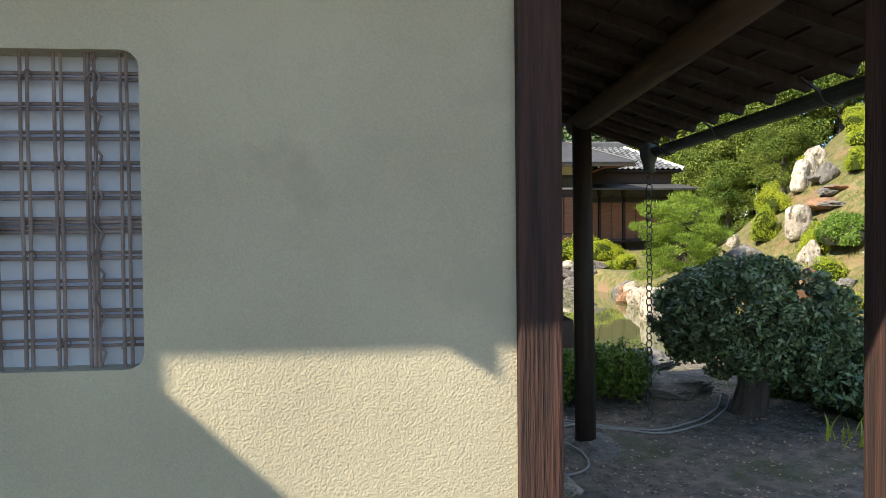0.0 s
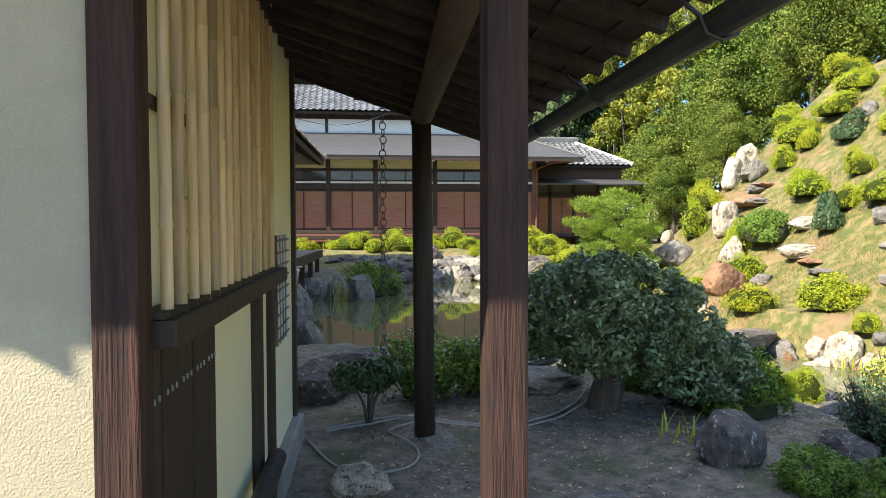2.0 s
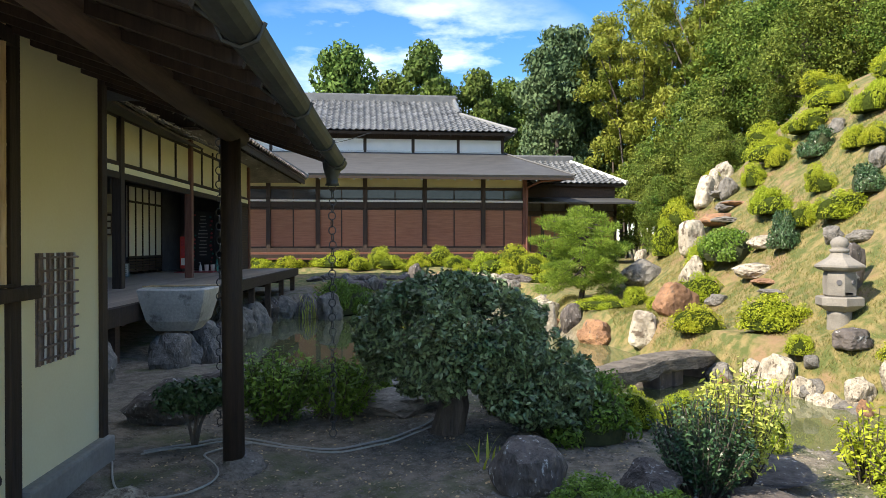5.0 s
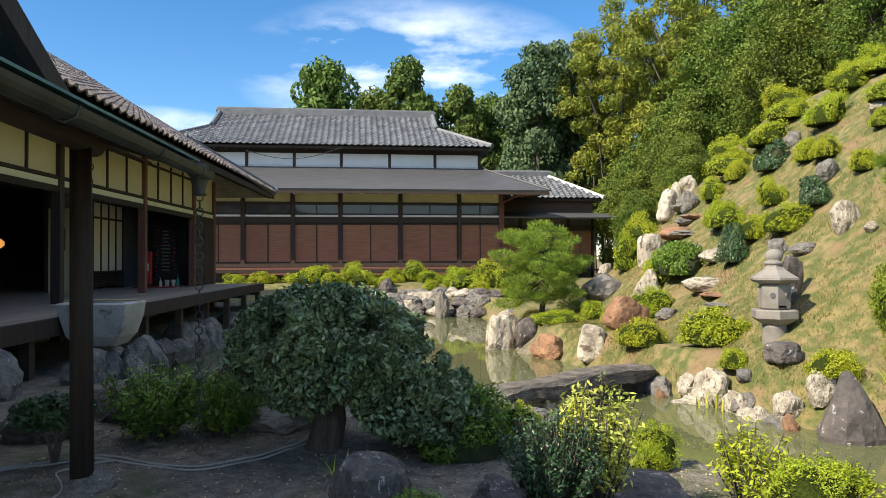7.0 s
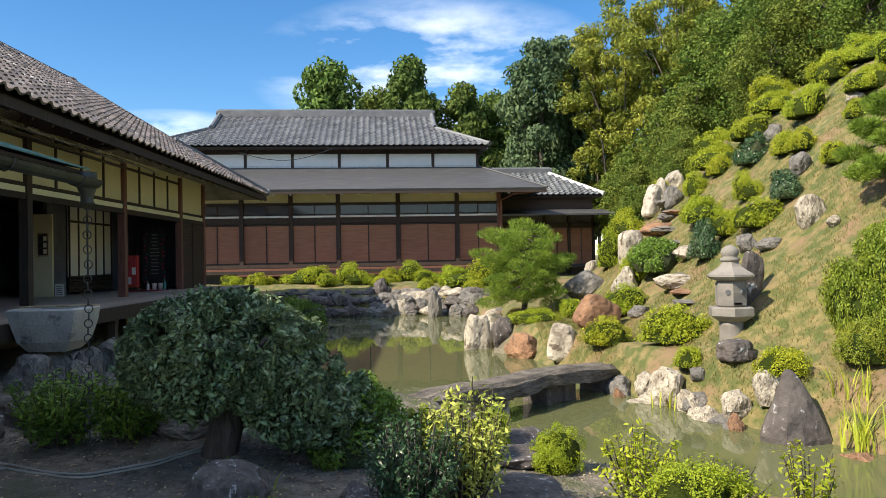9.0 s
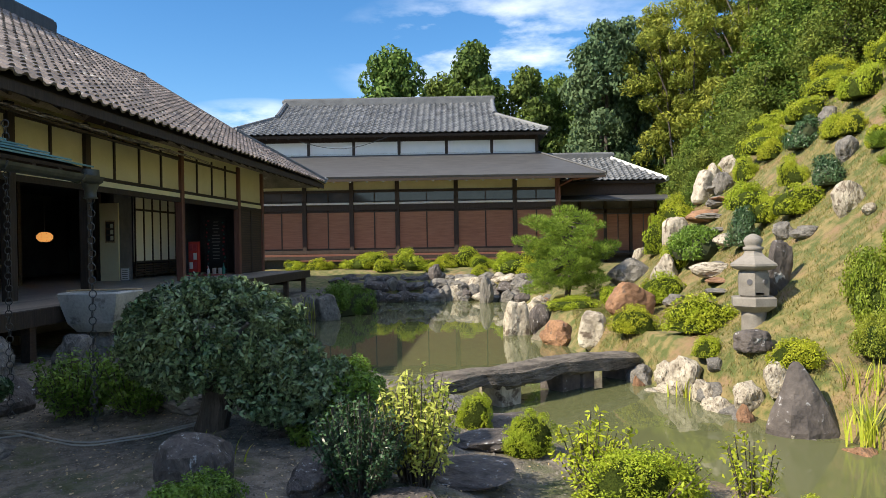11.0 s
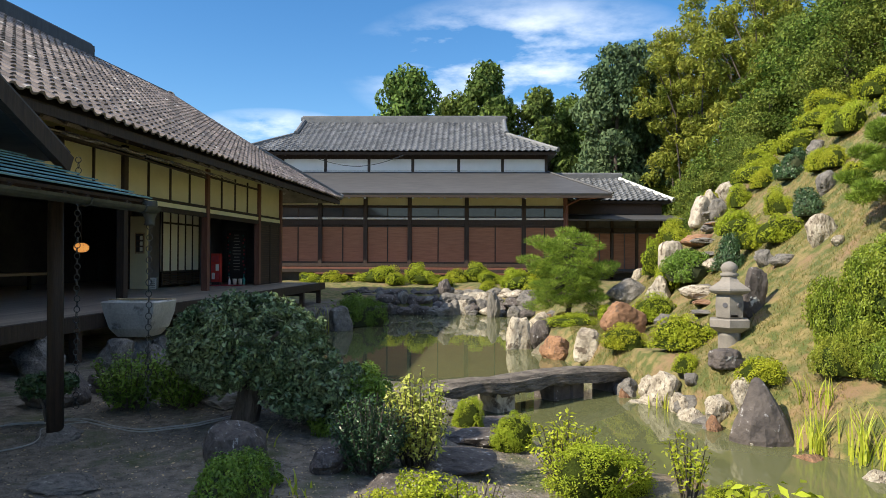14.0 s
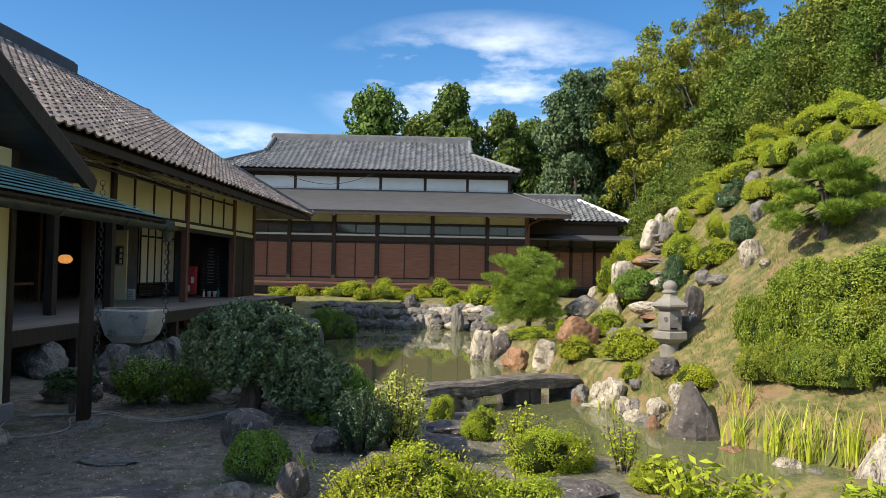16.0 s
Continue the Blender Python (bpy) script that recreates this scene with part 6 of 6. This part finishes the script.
def bamboo_kind(seed, n):
    rs = np.random.RandomState(seed)
    t = thing("bamboo_grove", "tall feathery yellow-green bamboo on the hill", "bamboo", group="bamboo", m=Matrix.Translation((0, 0, -340 - seed)))
    cl, bm = [], bmesh.new()
    for k in range(9):
        a, r = rs.uniform(0, 6.28), rs.uniform(0, 1.5)
        x, y, h = r * math.cos(a), r * math.sin(a), rs.uniform(9, 12)
        lx, ly = rs.normal(0, 0.7, 2)
        stick((x, y, -0.5), (x + lx * 0.4, y + ly * 0.4, h * 0.7), 0.06, 0.04, 6, bm)
        stick((x + lx * 0.4, y + ly * 0.4, h * 0.7), (x + lx * 1.4, y + ly * 1.4, h), 0.04, 0.012, 6, bm)
        for i in range(9):
            f = 0.25 + 0.75 * i / 8
            s = rs.uniform(0.35, 0.75)
            cl.append((x + lx * f * f * 1.4 + rs.normal(0, 0.35), y + ly * f * f * 1.4 + rs.normal(0, 0.35), h * f, s, s, s * 0.75))
    p, d = crown_points(cl, n, seed, 0.6)
    part("culm", bm, M_BARK, t)["kind"] = "stuff"
    part("leaves", leaf_mesh("leaves", p, d + np.array([0, 0, -0.2]), 0.26, 0.07, M_TREE4, seed, 0.8), None, t)
    return t


T_EVER = [tree_kind("evergreen_tree", "tall rounded evergreen tree", M_TREE1, 1, 80, 15000, 0.28, 9.5, 2.7), tree_kind("evergreen_tree", "tall rounded evergreen tree", M_TREE1, 2, 80, 15000, 0.28, 9.5, 2.5)]
T_BLUE = [tree_kind("oak_tree", "tall grey-green evergreen oak tree", M_TREE2, 3, 80, 18000, 0.25, 10.5, 2.7)]
T_YEL = [tree_kind("maple_tree", "broad yellowing deciduous tree on the hill", M_TREE3, 4, 85, 20000, 0.18, 8.0, 2.9), tree_kind("maple_tree", "broad yellowing deciduous tree on the hill", M_TREE3, 5, 85, 20000, 0.18, 8.0, 3.0)]
T_BAM = [bamboo_kind(6, 20000), bamboo_kind(7, 20000)]


def grow(kinds, x, y, s, z=None, sz=1.0):
    proto = kinds[random.randrange(len(kinds))]
    return copy_thing(proto, Matrix.Translation((x, y, land(x, y) if z is None else z)) @ Matrix.Rotation(random.uniform(0, 6.28), 4, "Z") @ Matrix.Diagonal((s, s, s * sz, 1)))


random.seed(21)
for x, y, s, sz in ((-1.2, 40, 1.02, 1.36), (-4.0, 44, 0.7, 1.45), (4.0, 41, 1.15, 1.24), (7.4, 41, 0.98, 1.28), (2.0, 44, 1.0, 1.3), (9.5, 43, 1.0, 1.25), (13, 46, 1.1, 1.2), (17, 48, 1.2, 1.2)):
    grow(T_EVER, x, y, s, 0.4, sz)
for x, y, s, sz in ((11.2, 37, 1.0, 1.30), (13.2, 39, 1.05, 1.3)):
    grow(T_BLUE, x, y, s, 0.4, sz)
for x, y, s in ((15.6, 34, 1.15), (17.5, 36, 1.25), (17.6, 31, 1.2), (20, 33, 1.25), (15.0, 37, 1.2)):
    grow(T_BAM, x, y, s)
for x, y, s in ((14.6, 30.0, 0.75), (16.2, 28.2, 0.85), (13.6, 27.5, 0.62), (18.5, 28.0, 1.05), (15.2, 24.8, 0.7), (17.4, 24.0, 0.85), (20.5, 26, 1.1), (16.4, 20.8, 0.62), (19.0, 21.5, 0.9), (22, 23, 1.1), (17.8, 17.5, 0.6), (20.5, 18, 0.85), (23.5, 19, 1.0), (18.5, 14, 0.6), (21.5, 14.5, 0.85), (19.5, 10.5, 0.75), (21, 7, 0.8), (12.6, 24.6, 0.42), (13.6, 22.2, 0.42), (12.4, 20.0, 0.38)):
    grow(T_YEL, x, y, s)
for t in [k for v in KINDS.values() for k in v] + T_EVER + T_BLUE + T_YEL + T_BAM:
    for o in list(t.children_recursive) + [t]:
        bpy.data.objects.remove(o)

# ---- hoses on the ground ----
for pts in (((-1.5, 0.62), (-1.15, 0.86), (-0.75, 0.78), (-0.4, 0.62), (-0.05, 0.72), (0.3, 1.0), (0.55, 1.4)), ((-1.5, 0.56), (-1.1, 0.78), (-0.72, 0.70), (-0.36, 0.56), (0.0, 0.66), (0.34, 0.95), (0.6, 1.35)), ((-1.62, 0.4), (-1.45, -0.05), (-1.25, -0.2), (-1.02, -0.12), (-0.95, 0.2), (-1.1, 0.55), (-0.8, 0.75))):
    fine = []
    for i in range(len(pts) - 1):
        p0, p1, p2, p3 = pts[max(0, i - 1)], pts[i], pts[i + 1], pts[min(len(pts) - 1, i + 2)]
        for k in range(6):
            f = k / 6
            x, y = (0.5 * (2 * b + (c - a) * f + (2 * a - 5 * b + 4 * c - d) * f * f + (3 * b - a - 3 * c + d) * f ** 3) for a, b, c, d in zip(p0, p1, p2, p3))
            fine.append((x, y, ground_height(x, y) + 0.012))
    tagged(link_mesh("garden_hose", tube(fine, 0.0065, 6), M_HOSE), "pale grey hose lying on the bare earth", "hose", group="hoses")


# ---- things in and on the long hall ----
def in_hall(name, label, category, x, y, z, turn=0.0, group=""):
    return thing(name, label, category, group=group, m=HALL @ Matrix.Translation((x, y, z)) @ Matrix.Rotation(turn, 4, "Z"))


M_PAPERW = material("white_paper", (0.72, 0.72, 0.70), (0.80, 0.80, 0.78), 4, 0.8, 0.0)
M_CRIMSON = material("crimson_print", (0.35, 0.03, 0.05), (0.5, 0.06, 0.07), 9, 0.5, 0.0)

poster = in_hall("poster_stand", "tall black printed banner with red and teal flower borders", "banner", -0.94, 4.3, FL)
part("panel", box(-0.31, 0.31, -0.012, 0.012, 0.05, 1.60), M_POSTER, poster)
part("foot", box(-0.25, 0.25, -0.15, 0.15, 0.0, 0.04), M_DARK, poster)
rs = np.random.RandomState(8)
for k in range(26):
    sx = -1 if k % 2 else 1
    x, z, r = sx * rs.uniform(0.20, 0.28), 0.12 + 0.055 * k, rs.uniform(0.03, 0.06)
    part("flower", stick((x, -0.0125, z), (x, -0.016 - 0.0006 * k, z), r * 0.55, r * 0.55, 9), M_TEALP if k % 3 == 0 else M_CRIMSON, poster)
for k in range(12):
    w = rs.uniform(0.06, 0.13)
    part("text_bar", box(-w, w, -0.0155, -0.0125, 1.45 - 0.095 * k, 1.475 - 0.095 * k), M_HOSE, poster)
redb = in_hall("red_rack", "bright red display rack with printed cards", "rack", -0.95, 2.85, FL)
part("body", box(-0.13, 0.13, -0.08, 0.08, 0.10, 0.90, bevel=0.01), M_RED, redb)
part("foot", box(-0.11, 0.11, -0.07, 0.07, 0.0, 0.10), M_DARK, redb)
for k in range(6):
    part("card", box(-0.10 + 0.11 * (k % 2), -0.01 + 0.11 * (k % 2), -0.090, -0.082, 0.18 + 0.24 * (k // 2), 0.36 + 0.24 * (k // 2)), M_CRIMSON if k % 3 else M_PAPERW, redb)
mat_ = in_hall("floor_mat", "flat red cloth laid on the veranda boards", "cloth", -0.62, 2.9, FL)
part("cloth", box(-0.55, 0.40, -0.30, 0.35, 0.003, 0.022, bevel=0.004), M_CRIMSON, mat_)
for x, y in ((-0.50, 3.05), (-0.36, 3.1)):
    c = in_hall("paper_cup", "white paper cup standing on the red cloth", "cup", x, y, FL + 0.022, group="paper cups")
    part("wall", turned([(0, 0.045), (0.16, 0.058), (0.165, 0.06), (0.165, 0.052), (0.02, 0.04)], 14), M_PAPERW, c, smooth=True)
bt = in_hall("pump_bottle", "clear pump bottle standing on the red cloth", "bottle", -0.64, 3.0, FL + 0.022)
part("bottle", turned([(0, 0.035), (0.13, 0.035), (0.15, 0.015), (0.18, 0.013)], 12), M_PAPERW, bt)
part("pump", tube([(0, 0, 0.18), (0, 0, 0.22), (-0.04, 0, 0.22)], 0.007), M_PAPERW, bt)
bt2 = in_hall("teal_bottle", "slim teal bottle on the red cloth", "bottle", -0.24, 3.05, FL + 0.022)
part("bottle", turned([(0, 0.04), (0.16, 0.04), (0.22, 0.014), (0.30, 0.013)], 12), M_TEALP, bt2)
sign = in_hall("framed_notice", "small framed white notice leaning on the boards", "sign", -1.50, 0.35, FL)
part("frame", box(-0.11, 0.11, -0.01, 0.01, 0.0, 0.30), M_HOSE, sign)
part("paper", box(-0.095, 0.095, -0.015, -0.0105, 0.015, 0.285), M_PAPERW, sign)
for k in range(5):
    part("text_bar", box(-0.07, 0.06, -0.0175, -0.0155, 0.05 + 0.045 * k, 0.06 + 0.045 * k), M_GLASSD, sign)
strip = in_hall("wall_panel", "narrow pale plaster panel beside a dark doorway", "wall panel", -1.90, 0.42, FL)
part("plaster", box(-0.22, 0.22, -0.03, 0.03, 0.0, 1.80), M_CREAM_PANEL, strip)
part("edge_post", box(-0.30, -0.225, -0.05, 0.05, 0.0, 2.30), M_DARK, strip)
pic = in_hall("framed_picture", "brown framed board with small cards on the wall panel", "picture", -1.86, 0.375, FL + 0.88)
part("frame", box(-0.12, 0.12, -0.012, 0.012, 0.0, 0.52, bevel=0.004), M_BAMBOO, pic)
part("board", box(-0.10, 0.10, -0.016, -0.0125, 0.03, 0.49), M_BEAM, pic)
for k in range(6):
    part("card", box(-0.08 + 0.09 * (k % 2), -0.01 + 0.09 * (k % 2), -0.019, -0.0165, 0.06 + 0.14 * (k // 2), 0.16 + 0.14 * (k // 2)), M_SHOJI if k % 2 else M_GLASSD, pic)
lamp = in_hall("paper_lantern", "glowing orange paper lantern hanging in the dark room", "lantern", -2.0, -1.8, 1.64)
part("shade", turned([(-0.10, 0.05), (-0.085, 0.10), (-0.03, 0.15), (0.03, 0.15), (0.085, 0.10), (0.10, 0.05)], 18), M_LAMP, lamp, smooth=True)
for k in range(9):
    a = k * math.tau / 9
    part("rib", tube([(0.152 * math.cos(a) * math.sin(t), 0.152 * math.sin(a) * math.sin(t), 0.11 * math.cos(t)) for t in np.linspace(0.35, 2.8, 9)], 0.002, 4), M_BEAM, lamp)
part("cord", stick((0, 0, 0.10), (0, 0, 1.30), 0.004, 0.004, 5), M_DARK, lamp)
pole = in_hall("inner_post", "slender timber post inside the dim room", "post", -3.0, -1.2, FL)
part("shaft", box(-0.05, 0.05, -0.05, 0.05, 0.0, 2.31), M_BEAM, pole)
bench = in_hall("low_bench", "low dark bench in the dim room", "bench", -4.0, -1.6, FL)
part("seat", box(-0.3, 0.3, -1.4, 1.4, 0.36, 0.42), M_FLOORW, bench)
for y in (-1.25, 1.25):
    for x in (-0.24, 0.24):
        part("leg", box(x - 0.03, x + 0.03, y - 0.03, y + 0.03, 0.0, 0.36), M_DARK, bench)
ladle = thing("bamboo_ladle", "bamboo ladle laid across the basin's rim", "ladle", m=Matrix.Translation((-2.36, 5.0, 0.835)))
part("handle", stick((-0.42, -0.1, 0.0), (0.46, 0.06, 0.0), 0.011, 0.009, 8), M_BAMBOO, ladle)
part("rest_bar", stick((-0.40, 0.12, -0.006), (0.45, 0.2, -0.006), 0.010, 0.010, 8), M_BAMBOO, ladle)

# a drooping wire across the pond hall's eave
tagged(link_mesh("overhead_wire", tube([(-3.2 + 0.34 * k, 21.5 - 0.1 * k, 5.2 - 0.35 * math.sin(math.pi * k / 10)) for k in range(11)], 0.012, 5), M_GLASSD), "thin dark wire looping between the two halls", "wire")

# ---- flat steps up the slope ----
random.seed(31)
for row in ((6.45, 6.6, 0.30, 0.06, "g"), (6.62, 7.15, 0.32, 0.07, "o"), (6.9, 7.95, 0.34, 0.08, "g"), (7.2, 8.9, 0.34, 0.08, "o"), (7.55, 9.6, 0.36, 0.09, "g"), (7.9, 10.7, 0.4, 0.10, "g"), (8.3, 11.2, 0.36, 0.12, "o"), (8.6, 12.2, 0.4, 0.16, "g")):
    stone(*row, "set as a step on the slope")
for k in range(14):
    x, y = 4.75 + 0.1 * k, 5.0 - 0.28 * k
    stone(x + random.uniform(-0.05, 0.25), y + random.uniform(-0.15, 0.15), random.uniform(0.10, 0.2), random.uniform(0.12, 0.3), random.choice("wwgo"), "edging the pond")

# ---- a house far behind the trees ----
fh = thing("far_house", "small tiled house half hidden behind the trees", "house", m=Matrix.Translation((13.6, 43.0, 3.0)))
part("wall", box(-2.2, 2.2, 0, 4, 0, 3.6), M_CREAM_PANEL, fh)
part("roof", slab([(-2.8, -0.7, 3.5), (2.8, -0.7, 3.5), (2.4, 2.0, 5.0), (-2.4, 2.0, 5.0)], 0.15), M_TILE, fh)
part("window", box(-1.2, 1.2, -0.03, -0.004, 1.4, 2.6), M_GLASSD, fh)

# ---- twigs and fallen leaves on the bare bed ----
rs = np.random.RandomState(12)
P = [(x, y, ground_height(x, y) + 0.006) for x, y in zip(rs.uniform(-1.4, 3.2, 2600), rs.uniform(-2.6, 2.6, 2600))]
litter = leaf_mesh("leaf_litter", np.array(P), np.tile([0.0, 0.0, 1.0], (len(P), 1)), 0.028, 0.014, M_BAMBOO, 3, 0.25)
tagged(new("leaf_litter", litter), "scattered fallen leaves on the bare earth", "leaf litter", kind="stuff")
V, F = [], []
for _ in range(6000):
    x, y = rs.uniform(-1.5, 3.4), rs.uniform(-2.8, 2.4)
    r = rs.uniform(0.004, 0.014)
    z, n = ground_height(x, y), len(V)
    V += [(x - r, y, z), (x + r, y - r, z), (x, y + r, z), (x + 0.2 * r, y, z + r)]
    F += [(n, n + 1, n + 3), (n + 1, n + 2, n + 3), (n + 2, n, n + 3)]
me = bpy.data.meshes.new("gravel")
me.from_pydata(V, [], F)
me.materials.append(M_ROCK)
tagged(new("gravel", me), "loose small gravel on the garden path", "gravel", kind="stuff")
